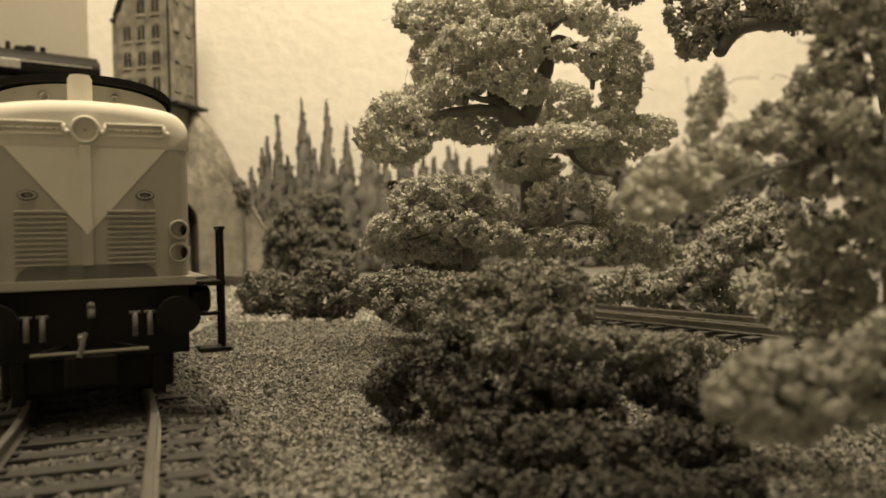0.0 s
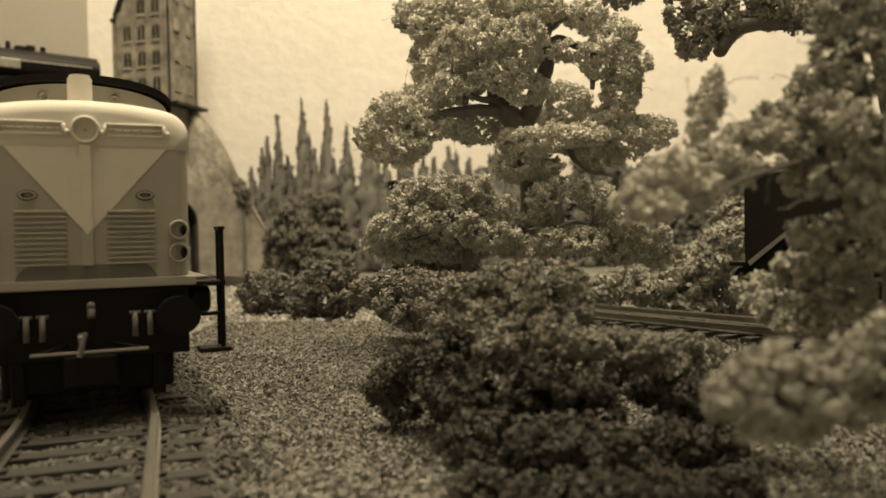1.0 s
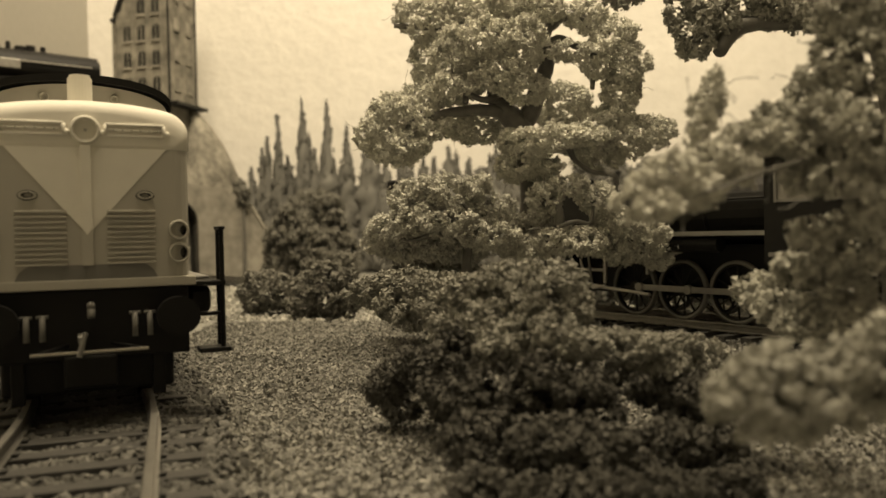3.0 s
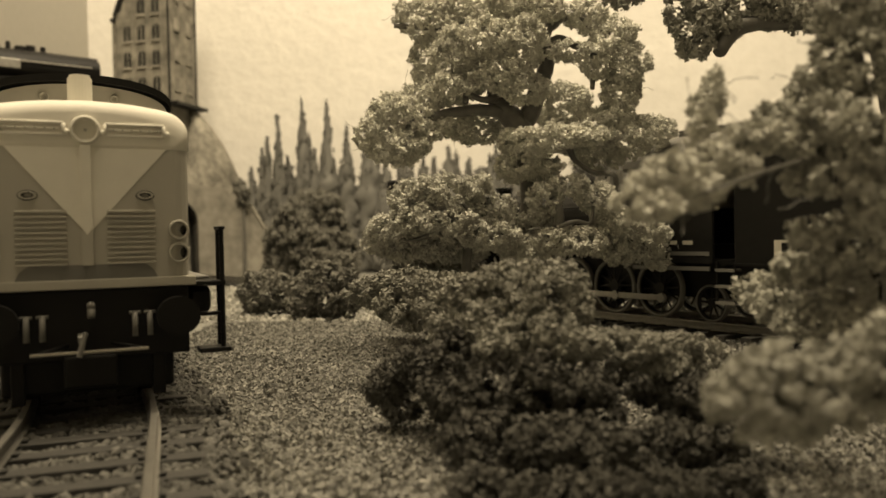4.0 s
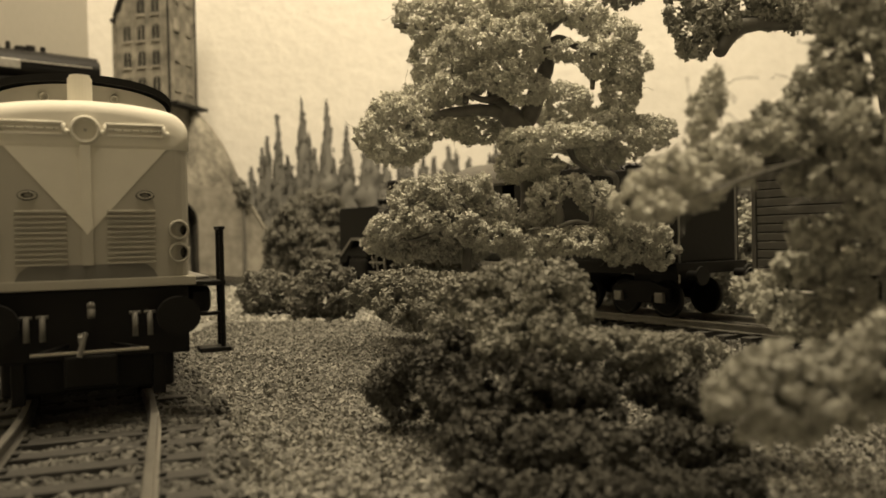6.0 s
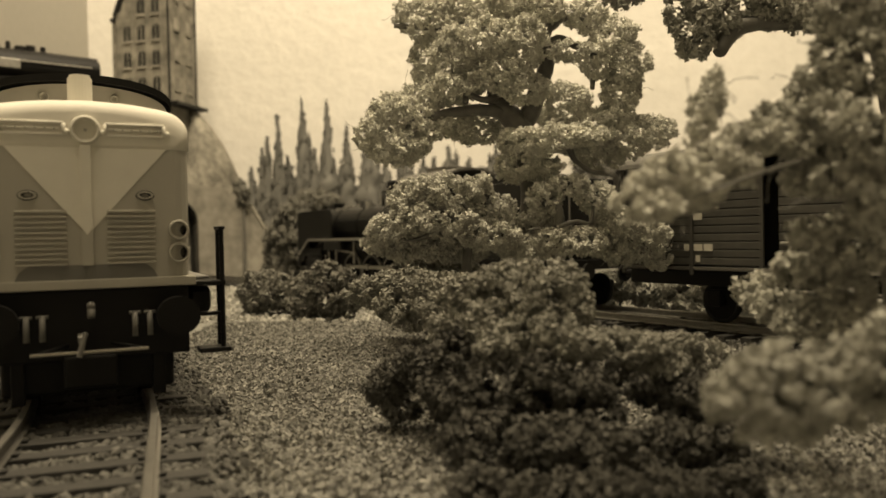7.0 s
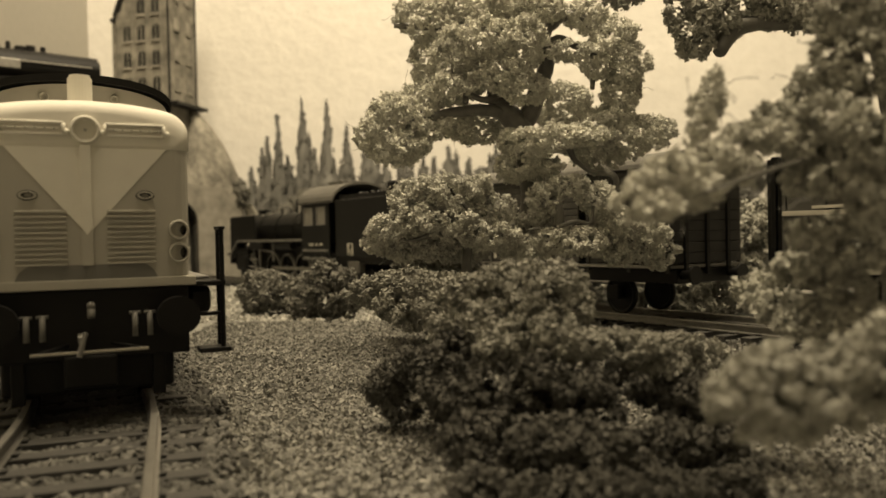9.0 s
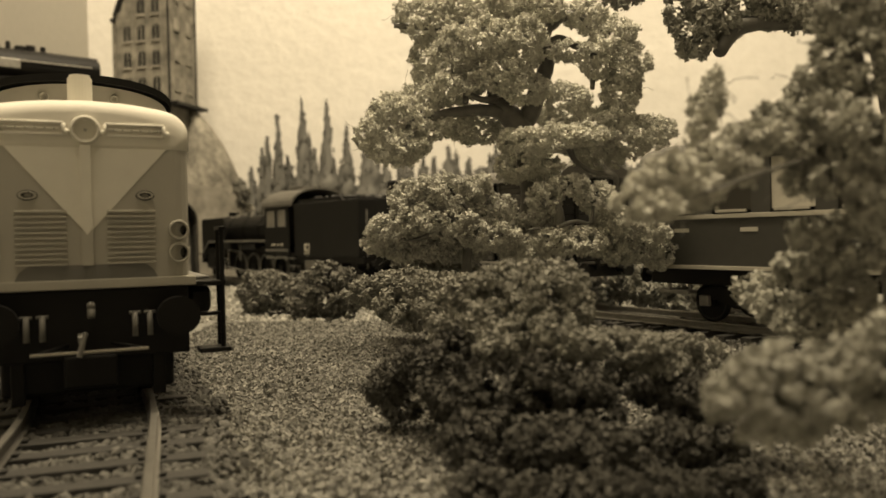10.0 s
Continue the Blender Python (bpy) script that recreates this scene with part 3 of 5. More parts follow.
bush("round_bush", "small round foam bush on bare earth", M_LEAF_DEEP, [(-63.5, 289, 9, 9.8, 8.9, 8.0), (-69.4, 289, 6.4, 5.4, 5.6, 5.8), (-57.6, 287, 7.8, 5.8, 6.2, 6.6)], 101, 1.6, 0.5)
bush("round_bush", "small round foam bush on bare earth", M_LEAF_DEEP, [(-40.9, 272, 9.1, 10.5, 9.7, 8.8), (-46.7, 271, 5.4, 6.3, 6.1, 5.9), (-35.3, 273, 6, 5.5, 6.1, 6.7)], 111, 1.6, 0.5)
bush("tall_bush", "tall clumped foam bush beside the tunnel", M_LEAF_DEEP,
     [(-92, 510, 43.4, 11.8, 11.8, 11.8), (-74.8, 512, 45.3, 10.3, 10.7, 11.1), (-101.5, 510, 26.5, 12.6, 13.0, 13.4), (-85, 505, 26.2, 15.6, 14.4, 13.2), (-70.7, 512, 29.5, 10.3, 11.8, 13.4),
     (-81.8, 510, 9.7, 19.7, 17.7, 15.7), (-104.1, 512, 10.1, 11.8, 13.8, 15.8), (-84.1, 512, 53.5, 10.3, 8.2, 5.5), (-62.4, 516, 14.6, 8.0, 11.9, 15.9)], 121, 2.6, 0.85)
bush("slope_bush", "dark foam scrub on the edge of the hillside", M_LEAF_DEEP,
     [(-148.1, 590, 61.5, 5.5, 5.9, 6.4), (-151.1, 592, 66.3, 4.1, 4.8, 5.5)], 131, 1.8, 0.8)


# poplars of the backdrop print, built as solid trees with haze in their grey
def poplar(x, y, h, w, seed):
    t = thing("poplar", Matrix(), "slender backdrop poplar built solid, haze put into its grey", "tree", "row of poplars")
    branch("trunk", [(x, y, -1.5, 1.4), (x, y, h * 0.5, 1.0), (x, y, h * 0.9, 0.3)], t, seed)
    rng = np.random.default_rng(seed)
    bm, spires = bmesh.new(), []
    for i in range(6):
        off = (0.0, 0.0) if i == 0 else (rng.uniform(-0.42, 0.42) * w, rng.uniform(-0.3, 0.3) * w)
        spires.append((x + off[0], y + off[1], h * (1.0 if i == 0 else rng.uniform(0.55, 0.8)), w * (0.55 if i == 0 else rng.uniform(0.3, 0.45))))
    n = 10
    for sx, sy, top, wide in spires:
        rings = []
        for i in range(27):
            k = i / 26
            r = wide * (1 if k < 0.5 else max(1 - ((k - 0.5) / 0.5) ** 0.8, 0.07))
            lean = 1.2 * noise.noise((sx, sy, k * 3))
            rings.append([(sx + lean + q * math.cos(a), sy + q * math.sin(a), 1 + k * (top - 1)) for a, q in
                          [(2 * math.pi * j / n, r * (1 + 0.9 * noise.noise((math.cos(j * 0.63) * 1.5 + sx, math.sin(j * 0.63) * 1.5, k * top * 0.11)))) for j in range(n)]])
        loft(bm, rings)
    part("crown", bm, M_POPLAR, t, "upright foliage in haze grey", smooth=True)
    pts, sizes = [], []
    for _ in range(600):
        sx, sy, top, wide = spires[rng.integers(len(spires))]
        k = rng.random() ** 0.7
        a = rng.uniform(0, 2 * math.pi)
        q = wide * (1 if k < 0.5 else max(1 - ((k - 0.5) / 0.5) ** 0.8, 0.07)) * rng.uniform(0.7, 1.5)
        pts.append((sx + q * math.cos(a), sy + q * math.sin(a), 1 + k * (top - 1)))
        sizes.append(rng.uniform(0.7, 1.9))
    v, f = grains(rng, np.array(pts) * (1, 1, 0.4), np.array(sizes), 0.3, "tet")
    v[:, 2] *= 2.5
    joined("twig_tuft", v, f, M_POPLAR, t, "upright leafy tufts", smooth=False)


for px, top, wide in ((-151, 84, 13), (-142, 99, 12), (-137, 108, 11), (-128, 123, 12), (-120, 86, 12), (-110, 138, 15), (-100, 96, 15), (-90, 137, 15), (-75, 115, 15), (-58, 127, 17), (-44, 88, 19), (-30, 98, 19), (-14, 92, 19), (6, 98, 20),
                      (22, 88, 15), (44, 96, 18), (58, 90, 19)):
    poplar(px, 622 + (px * 7) % 13, top, wide, 400 + px)
for i in range(24):
    if i not in (8, 9):
        poplar(-150 + 9 * i, 634 + (i * 5) % 7, 72 + (i * 37) % 23, 15, 700 + i)


def far_wood():
    rng = random.Random(8)
    blobs = []
    for i in range(30):
        x = -165 + i * 16
        blobs.append((x + rng.uniform(-4, 4), 650 + rng.uniform(-5, 5), 20, 14, 9, (52 if x < 0 else 64) + rng.uniform(-5, 5)))
    # backdrop woodland built solid, with the haze in its foliage colour
    t = thing("far_wood", Matrix(), "band of distant backdrop woodland, haze put into its grey", "woods", kind="stuff")
    crown("foliage", blobs, M_POPLAR, t, 77, 4.5, 2.2, 0.5, 0.25, "foliage in haze grey", floor=-0.4)


far_wood()

# ---- hillside with the tunnel mouth and the tower ----
PORTAL_X, PORTAL_Y, PORTAL_H = line_main(452)
PORTAL_X += 5


def hillside():
    """A plaster slope that falls away to the right, with the portal set in front."""
    bm = bmesh.new()
    nx, ny = 60, 34
    rows = []
    for j in range(ny):
        b = j / (ny - 1)
        row = []
        for i in range(nx):
            a = i / (nx - 1)
            x = -122 + a * 200
            crest = 127 * max(1 - max(0.0, (x - 24) / 60) ** 1.7, 0.0)
            z = crest * (0.30 + 0.70 * math.sin(min(1.0, b * 1.8) * math.pi / 2)) - 1
            y = 2 + b * 58 + (14 if -31 < x < 18 else 0)
            nz = noise.noise((x * 0.05, y * 0.05, z * 0.04)) * 5 + noise.noise((x * 0.17, y * 0.17, z * 0.15)) * 2
            row.append(bm.verts.new((x + nz * 0.7, y + nz, max(z + nz * 0.4, -3))))
        rows.append(row)
    for a, b in zip(rows, rows[1:]):
        for i in range(nx - 1):
            bm.faces.new((a[i], a[i + 1], b[i + 1], b[i]))
    foot = [bm.verts.new((v.co.x, v.co.y, -3.0)) for v in rows[0]]
    for i in range(nx - 1):
        bm.faces.new((foot[i], foot[i + 1], rows[0][i + 1], rows[0][i]))
    t = part("hillside", bm, M_ROCK, smooth=True, at=mmpose(PORTAL_X, PORTAL_Y, 0, 0, 0, math.degrees(PORTAL_H)))
    return tagged(t, "pale plaster hillside with weathered stains", "hill", kind="structure")


def portal():
    t = thing("tunnel_portal", mmpose(PORTAL_X, PORTAL_Y, 0, 0, 0, math.degrees(PORTAL_H)), "weathered stone tunnel portal with sloping wing walls", "tunnel portal", kind="structure")
    arch = [(17 * math.cos(math.pi * i / 12) - 6, 40 + 17 * math.sin(math.pi * i / 12)) for i in range(13)]
    bm = bmesh.new()
    plate(bm, [(11, -2), (66, -2), (66, 30), (53, 51), (28, 66), (0, 68)] + [p for p in reversed(arch[:7])], 0, 6)
    plate(bm, [(-23, -2), (-66, -2), (-66, 68), (0, 68)] + [p for p in arch[6:]], 0, 6)
    part("face_wall", bm, M_PORTAL, t, "stained stone face")
    bm = bmesh.new()
    rod_pts = [(66.5, 30), (53, 51)]
    for (x0, z0), (x1, z1) in zip(rod_pts, rod_pts[1:]):
        plate(bm, [(x0, z0), (x1, z1), (x1, z1 + 2.6), (x0, z0 + 2.6)], -1.2, 7)
    part("coping", bm, M_TRIM, t, "pale coping stones")
    bm = bmesh.new()
    plate(bm, [(-23, -2), (11, -2)] + arch, 40, 42)
    for k in range(12):
        (x0, z0), (x1, z1) = arch[k], arch[k + 1]
        loft(bm, [[(x0, 0.5, z0), (x1, 0.5, z1), (x1 * 1.05, 0.5, z1 + 1), (x0 * 1.05, 0.5, z0 + 1)], [(x0, 41, z0), (x1, 41, z1), (x1 * 1.05, 41, z1 + 1), (x0 * 1.05, 41, z0 + 1)]])
    for x in (-24.0, 11.0):
        box(bm, x, x + 1.0, 0.5, 41, -2, 40)
    # bore shade comes from its near-black colour
    part("bore", bm, M_DARK, t, "tunnel bore, inner shade put into its near-black colour")


hillside()
portal()


def tower():
    """Two visible faces: a broad gabled one with rows of windows and a plainer flank."""
    t = thing("tower", mmpose(-212, 600, 0, 0, 0, -15), "old grey industrial tower above the hillside", "tower")
    gable = [(-19, 60), (23, 60), (23, 262), (14, 258), (4, 246), (-5, 226), (-13, 206), (-19, 192)]
    part("wall", plate(bmesh.new(), gable, -21, 14), M_MASONRY, t, "stained grey masonry")
    bm = bmesh.new()
    edge = [(-20.5, 190), (-14, 206), (-6, 227), (3, 248), (13, 261), (23.5, 265)]
    plate(bm, edge + [(x - 1.5, z + 4) for x, z in reversed(edge)], -23, 16)
    part("roof", bm, M_SOOT, t, "dark curved roof edge")
    part("corner_pier", box(bmesh.new(), -25, -19.2, -20, -8, 60, 190, 0.4), M_MASONRY, t, "narrow corner pier")
    part("pier_cap", box(bmesh.new(), -26, -18.6, -21, -7, 190, 192.5, 0.3), M_SOOT, t)
    part("quoin", box(bmesh.new(), 22.4, 23.6, -21.6, -20.2, 60, 258, 0.2), M_SOOT, t, "dark corner edge")
    part("quoin", box(bmesh.new(), 22.4, 23.6, 13.0, 14.6, 60, 258, 0.2), M_SOOT, t, "dark corner edge")
    part("ledge", box(bmesh.new(), -24, 31, -24, 17, 125.5, 128, 0.3), M_SOOT, t, "dark stone ledge")
    for i in range(4):
        part("pilaster", box(bmesh.new(), -19 + 12 * i - 0.9, -19 + 12 * i + 0.9, -21.8, -20.8, 128, 196 + 14 * i, 0.2), M_MASONRY, t)
    for i in range(3):
        for k in range(5 if i else 3):
            x, z = -11 + 12 * i, 136 + 19 * k
            arch = [(x + 3.2 * math.cos(math.pi * a / 8), z + 8 + 3.2 * math.sin(math.pi * a / 8)) for a in range(9)]
            w = part("window", plate(bmesh.new(), [(x - 3.2, z), (x + 3.2, z)] + arch, -21.4, -20.6), M_DARK, t, "dim arched window")
            part("sill", box(bmesh.new(), x - 3.8, x + 3.8, -22.2, -20.8, z - 1.6, z, 0.1), M_PORTAL, w)
            part("glazing_bar", box(bmesh.new(), x - 0.3, x + 0.3, -21.7, -21.3, z, z + 11), M_MASONRY, w)
    for i in range(2):
        for k in range(5):
            y, z = -11 + 15 * i, 138 + 22 * k
            w = part("window", box(bmesh.new(), 22.8, 23.3, y - 3, y + 3, z, z + 9, 0.1), M_PORTAL, t, "bricked-up window")
            part("sill", box(bmesh.new(), 22.9, 24.0, y - 3.6, y + 3.6, z - 1.4, z, 0.1), M_MASONRY, w)


tower()


def shelf_engine():
    """The upper level at the side wall and the black engine that stands on it."""
    slab("upper_shelf", -300, -186, 380, 520, 98, 102, M_ROCK, "ledge of the upper line along the wall", "shelf")
    t = thing("parked_steam_engine", mmpose(-195, 450, 102, 0, 0, 40), "black steam engine boiler parked on the upper ledge", "locomotive")
    bm = bmesh.new()
    rod(bm, (0, 0, 21), (-104, 0, 21), 8.2, 24)
    rod(bm, (0.8, 0, 21), (0, 0, 21), 7.2, 24)
    part("boiler", bm, M_BLACK, t, smooth=False)
    bm = bmesh.new()
    for x, r, z in ((-27, 1.6, 32), (-33, 2.6, 32), (-38, 3.4, 31), (-44, 1.4, 33), (-50, 2.4, 31)):
        rod(bm, (x, 0, 25), (x, 0, z), r, 14, r * 0.85)
    part("dome", bm, M_BLACK, t)
    part("running_board", box(bmesh.new(), -104, 4, -11, 11, 11, 12.4, 0.2), M_BLACK, t)
    part("handrail", rod(bmesh.new(), (-4, -8.4, 22), (-100, -8.4, 22), 0.4), M_DULL, t)
    for x in (-12, -30, -48, -66, -84):
        for y in (-8.5, 8.5):
            part("wheel", rod(bmesh.new(), (x, y - 1, 5.6), (x, y + 1, 5.6), 5.6, 20), M_BLACK, t)
    bm = bmesh.new()
    box(bm, -62, -40, -9.2, -8.0, 17.5, 22.5, 0.4)
    part("feed_tank", bm, M_DULL, t, "dull grey tank on the boiler side")


shelf_engine()


# ---- the diesel on the siding ----
def hood_ring(y, inset_side, inset_top, z0, half=14.1, crown_z=44.2, n=28):
    """Cross-section of the bonnet top: upright sides, soft shoulders and a gently arched top."""
    a, corner = half - inset_side, 3.4
    pts = []
    for i in range(n + 1):
        k = i / n * math.pi
        c, s = math.cos(k), math.sin(k)
        x = a * math.copysign(abs(c) ** 0.5, c)
        over = max(0.0, abs(x) - (a - corner)) / corner
        z = crown_z - inset_top - 1.7 * (x / a) ** 2 - corner * 0.75 * (1 - math.sqrt(max(0.0, 1 - over * over)))
        pts.append((x, y, max(z, z0)))
    return [(a, y, z0)] + pts + [(-a, y, z0)]


def diesel():
    t = thing("diesel_locomotive", mmpose(-50.3, 112.0, RAIL_TOP, 0, 0, 25.0), "two-tone diesel locomotive with a pale chevron on its bonnet", "locomotive")
    spec = ((0.0, 2.0, 2.0), (0.25, 1.1, 1.2), (0.9, 0.4, 0.5), (2.0, 0.0, 0.0), (54.0, 0.0, 0.0))
    low = []
    for y, a, b in spec:
        h = 14.1 - a
        low.append([(-h, y, 18.2), (h, y, 18.2), (h, y, 37.3), (-h, y, 37.3)])
    bm = bmesh.new()
    low = [[(x * (0.985 if i in (0, 1) else 1), y, z) for i, (x, y, z) in enumerate(r)] for r in low]
    loft(bm, low)
    bonnet = part("bonnet", bm, M_GREY, t, "darker lower bonnet")
    bm = bmesh.new()
    loft(bm, [hood_ring(y - 0.02, a - 0.12, b, 37.2) for y, a, b in spec])
    part("bonnet_top", bm, M_CREAM, t, "pale rounded bonnet top", smooth=True)
    bm = plate(bmesh.new(), [(-10.2, 37.25), (10.9, 37.25), (0.1, 24.9)], -0.14, 0.6)
    part("chevron", bm, M_CREAM, t, "pale painted chevron")
    bm = plate(bmesh.new(), [(-0.72, 25.9), (0.0, 24.9), (0.72, 25.9), (0.72, 37.6), (-0.72, 37.6)], -0.75, 0.4)
    part("centre_rib", bm, M_CREAM, bonnet, "raised central seam")
    bm = plate(bmesh.new(), [(-0.72, 20.6), (0.72, 20.6), (0.72, 25.85), (0.0, 24.85), (-0.72, 25.85)], -0.70, 0.4)
    part("centre_rib", bm, M_GREY, bonnet)
    # lamps
    for x, z, r, lab in ((0.1, 39.7, 2.0, "top headlight"), (12.35, 25.4, 1.5, "headlight"), (12.35, 22.1, 1.5, "headlight"), (-12.35, 25.4, 1.5, "headlight"), (-12.35, 22.1, 1.5, "headlight")):
        lampo = part("headlight", ring(bmesh.new(), (x, -0.15, z), (0, -1, 0), r, r * 0.74, 1.5), M_CREAM if r > 1.9 else M_GREY, t, "round rimmed " + lab, smooth=True)
        bm = bmesh.new()
        ball(bm, (x, 0.55, z), r * 0.8, (1, 0.35, 1))
        part("lens", bm, M_LENS, lampo, "dim glass lens", smooth=True)
        rod(bm := bmesh.new(), (x, -0.35, z), (x, -0.1, z), 0.22, 8)
        part("bulb", bm, M_DULL, lampo)
    # framed slots beside the top lamp
    for s in (-1, 1):
        bm = bmesh.new()
        for z in (39.0, 40.6):
            rod(bm, (s * 2.7, -0.2, z), (s * 10.6, -0.2, z), 0.24, 8)
        for x in (2.7, 10.6):
            rod(bm, (s * x, -0.2, 39.0), (s * x, -0.2, 40.6), 0.26, 8)
        ball(bm, (s * 11.0, -0.2, 39.4), 0.45)
        ball(bm, (s * 2.3, -0.2, 39.4), 0.45)
        frame_part = part("handrail_frame", bm, M_CREAM, t, "moulded pale frame", smooth=True)
        part("bar", rod(bmesh.new(), (s * 3.0, -0.12, 39.8), (s * 10.3, -0.12, 39.8), 0.24, 8), M_CREAM, frame_part, smooth=True)
        bm = bmesh.new()
        for i in range(6):
            ball(bm, (s * (3.8 + i * 1.2), -0.45, 39.8), 0.17, u=8, v=6)
        part("rivet", bm, M_TRIM, frame_part)
        # grab handle, louvres
        bm = bmesh.new()
        ring(bm, (0, 0, 0), (0, -1, 0), 1.15, 0.75, 0.5)
        for v in bm.verts:
            v.co.z *= 0.5
        handle = part("grab_handle", bm, M_GREY, t, "oval moulded handle", smooth=True, at=mmpose(s * 7.6 + 0.2, -0.3, 30.5))
        # black ring paints the shade of a hollow round the handle
        bm = ring(bmesh.new(), (0, 0.35, 0), (0, -1, 0), 1.28, 0.5, 0.3)
        for v in bm.verts:
            v.co.z *= 0.58
        part("recess", bm, M_SOOT, handle, "black ring painted as the shade round the handle", smooth=True)
        for i in range(11):
            z = 28.5 - i * 0.74
            bm = bmesh.new()
            loft(bm, [[(s * 2.6, 0.1, z), (s * 2.6, -0.5, z - 0.2), (s * 2.6, -0.53, z - 0.36), (s * 2.6, 0.1, z - 0.4)],
                      [(s * 9.1, 0.1, z), (s * 9.1, -0.5, z - 0.2), (s * 9.1, -0.53, z - 0.36), (s * 9.1, 0.1, z - 0.4)]])
            part("louvre", bm, M_GREY, t)
    # flat plate whose darker grey paints the shade of the skirt recess
    bm = plate(bmesh.new(), [(-9.3, 18.6), (9.3, 18.6), (8.7, 19.8), (7.9, 20.5), (7.2, 20.7), (-7.2, 20.7), (-7.9, 20.5), (-8.7, 19.8)], -0.08, 0.3)
    part("skirt_recess", bm, M_FRAME, t, "flat skirt plate, recess shade put into its darker grey")
    for s in (-1, 1):
        bm = box(bmesh.new(), s * 13.8, s * 14.7, 7, 9, 36.4, 37.8, 0.2)
        part("side_lamp", bm, M_CREAM, t, "small side lamp")
    # chimney and cab
    bm = bmesh.new()
    rod(bm, (-0.3, 14, 42), (-0.3, 14, 49.5), 1.8, 24)
    rod(bm, (-0.3, 14, 49.5), (-0.3, 14, 50.0), 1.5, 24)
    part("exhaust_pipe", bm, M_CREAM, t, "pale round exhaust pipe", smooth=False)
    bm = bmesh.new()
    n = 20
    arc = [(16.6 * math.cos(math.pi * i / n), 49.8 + 5.0 * math.sin(math.pi * i / n) ** 0.9) for i in range(n + 1)]
    plate(bm, [(-15.9, 18.2), (15.9, 18.2), (15.9, 49.0)] + [(x * 0.96, z - 0.3) for x, z in arc] + [(-15.9, 49.0)], 46, 74)
    part("cab", bm, M_GREY, t, "grey cab front")
    bm = bmesh.new()
    plate(bm, arc + [(x, z + 1.4) for x, z in reversed(arc)], 44.2, 76)
    part("cab_roof", bm, M_BLACK, t, "dark arched cab roof")
    for s in (-1, 1):
        bm = plate(bmesh.new(), [(s * 1.5, 44.6), (s * 13, 44.6), (s * 12, 49.6), (s * 1.5, 51.4)], 45.7, 46.2)
        part("cab_window", bm, M_TOWERWIN, t, "dark cab window")
        part("marker_lamp", ring(bmesh.new(), (s * 6.2, 45.7, 51.8), (0, -1, 0), 0.9, 0.5, 0.6), M_GREY, t)
    part("rear_bonnet", box(bmesh.new(), -13.2, 13.2, 74, 122, 18.2, 43, 2.2), M_GREY, t)
    # platform, beam and underframe
    part("platform", box(bmesh.new(), -17.6, 17.6, 6.5, 126, 16.9, 18.2, 0.15), M_FRAME, t, "grey walkway along the bonnet")
    part("front_beam", box(bmesh.new(), -14.6, 14.6, -0.5, 6.5, 17.25, 18.6, 0.15), M_GREY, t, "grey front edge of the frame")
    part("corner_step", box(bmesh.new(), 14.6, 19.0, -0.2, 6.6, 17.0, 17.7, 0.12), M_BLACK, t)
    part("corner_step", box(bmesh.new(), -19.0, -14.6, -0.2, 6.6, 17.0, 17.7, 0.12), M_BLACK, t)
    bm = box(bmesh.new(), -13.6, 13.6, 0.4, 3.2, 7.2, 17.2, 0.3)
    box(bm, -11, 11, 3.2, 126, 9, 16.9)
    part("buffer_beam", bm, M_BLACK, t, "black buffer beam")
    for s in (-1, 1):
        bm = bmesh.new()
        rod(bm, (s * 11.5, 0.5, 13.2), (s * 11.5, -4.6, 13.2), 1.5, 18)
        rod(bm, (s * 11.5, 0.2, 13.2), (s * 11.5, -1.2, 13.2), 2.0, 18)
        buf = part("buffer", bm, M_BLACK, t)
        bm = bmesh.new()
        rod(bm, (s * 11.5, -4.5, 13.2), (s * 11.5, -5.5, 13.2), 3.0, 28)
        for v in bm.verts:
            v.co.z = 13.2 + (v.co.z - 13.2) * 0.92
        part("buffer_head", bm, M_BLACK, buf, "round black buffer plate")
        # railing posts, side step
        for y, z1 in ((0.1, 25.6), (3.5, 25.6)):
            part("railing_post", rod(bmesh.new(), (s * 18.5, y, 7.4), (s * 18.5, y, z1), 0.36, 10), M_BLACK, t)
        part("railing_cap", box(bmesh.new(), s * 18.5 - 0.5, s * 18.5 + 0.5, -0.4, 4.0, 25.4, 25.9, 0.1), M_BLACK, t)
        for z in (12.7, 17.4):
            part("crossbar", box(bmesh.new(), min(s * 13.6, s * 18.6), max(s * 13.6, s * 18.6), 0.5, 1.6, z - 0.3, z + 0.3, 0.08), M_BLACK, t)
        part("footstep", box(bmesh.new(), s * 17.2 - 2.3, s * 17.2 + 2.3, -1.0, 3.0, 7.0, 7.7, 0.12), M_BLACK, t, "black footstep")
        for x in (6.0, 8.0):
            bm = rod(bmesh.new(), (s * x, -0.5, 10.2), (s * x, -0.3, 13.6), 0.42, 10)
            rod(bm, (s * x - 0.8, -0.3, 13.6), (s * x + 0.8, -0.3, 13.6), 0.25, 8)
            part("brake_hose", bm, M_FRAME, t, "grey brake hose", smooth=True)
        part("sand_box", box(bmesh.new(), min(s * 13.6, s * 17.4), max(s * 13.6, s * 17.4), 3.4, 8.5, 12.6, 16.9, 1.0), M_BLACK, t)
        part("rail_guard", box(bmesh.new(), s * 9.3 - 0.9, s * 9.3 + 0.9, 1.5, 3.0, 1.2, 7.4, 0.2), M_BLACK, t)
    bm = rod(bmesh.new(), (0.2, -0.6, 14.6), (0.2, -1.6, 13.4), 0.55, 10)
    ball(bm, (0.2, -0.9, 14.9), 0.6)
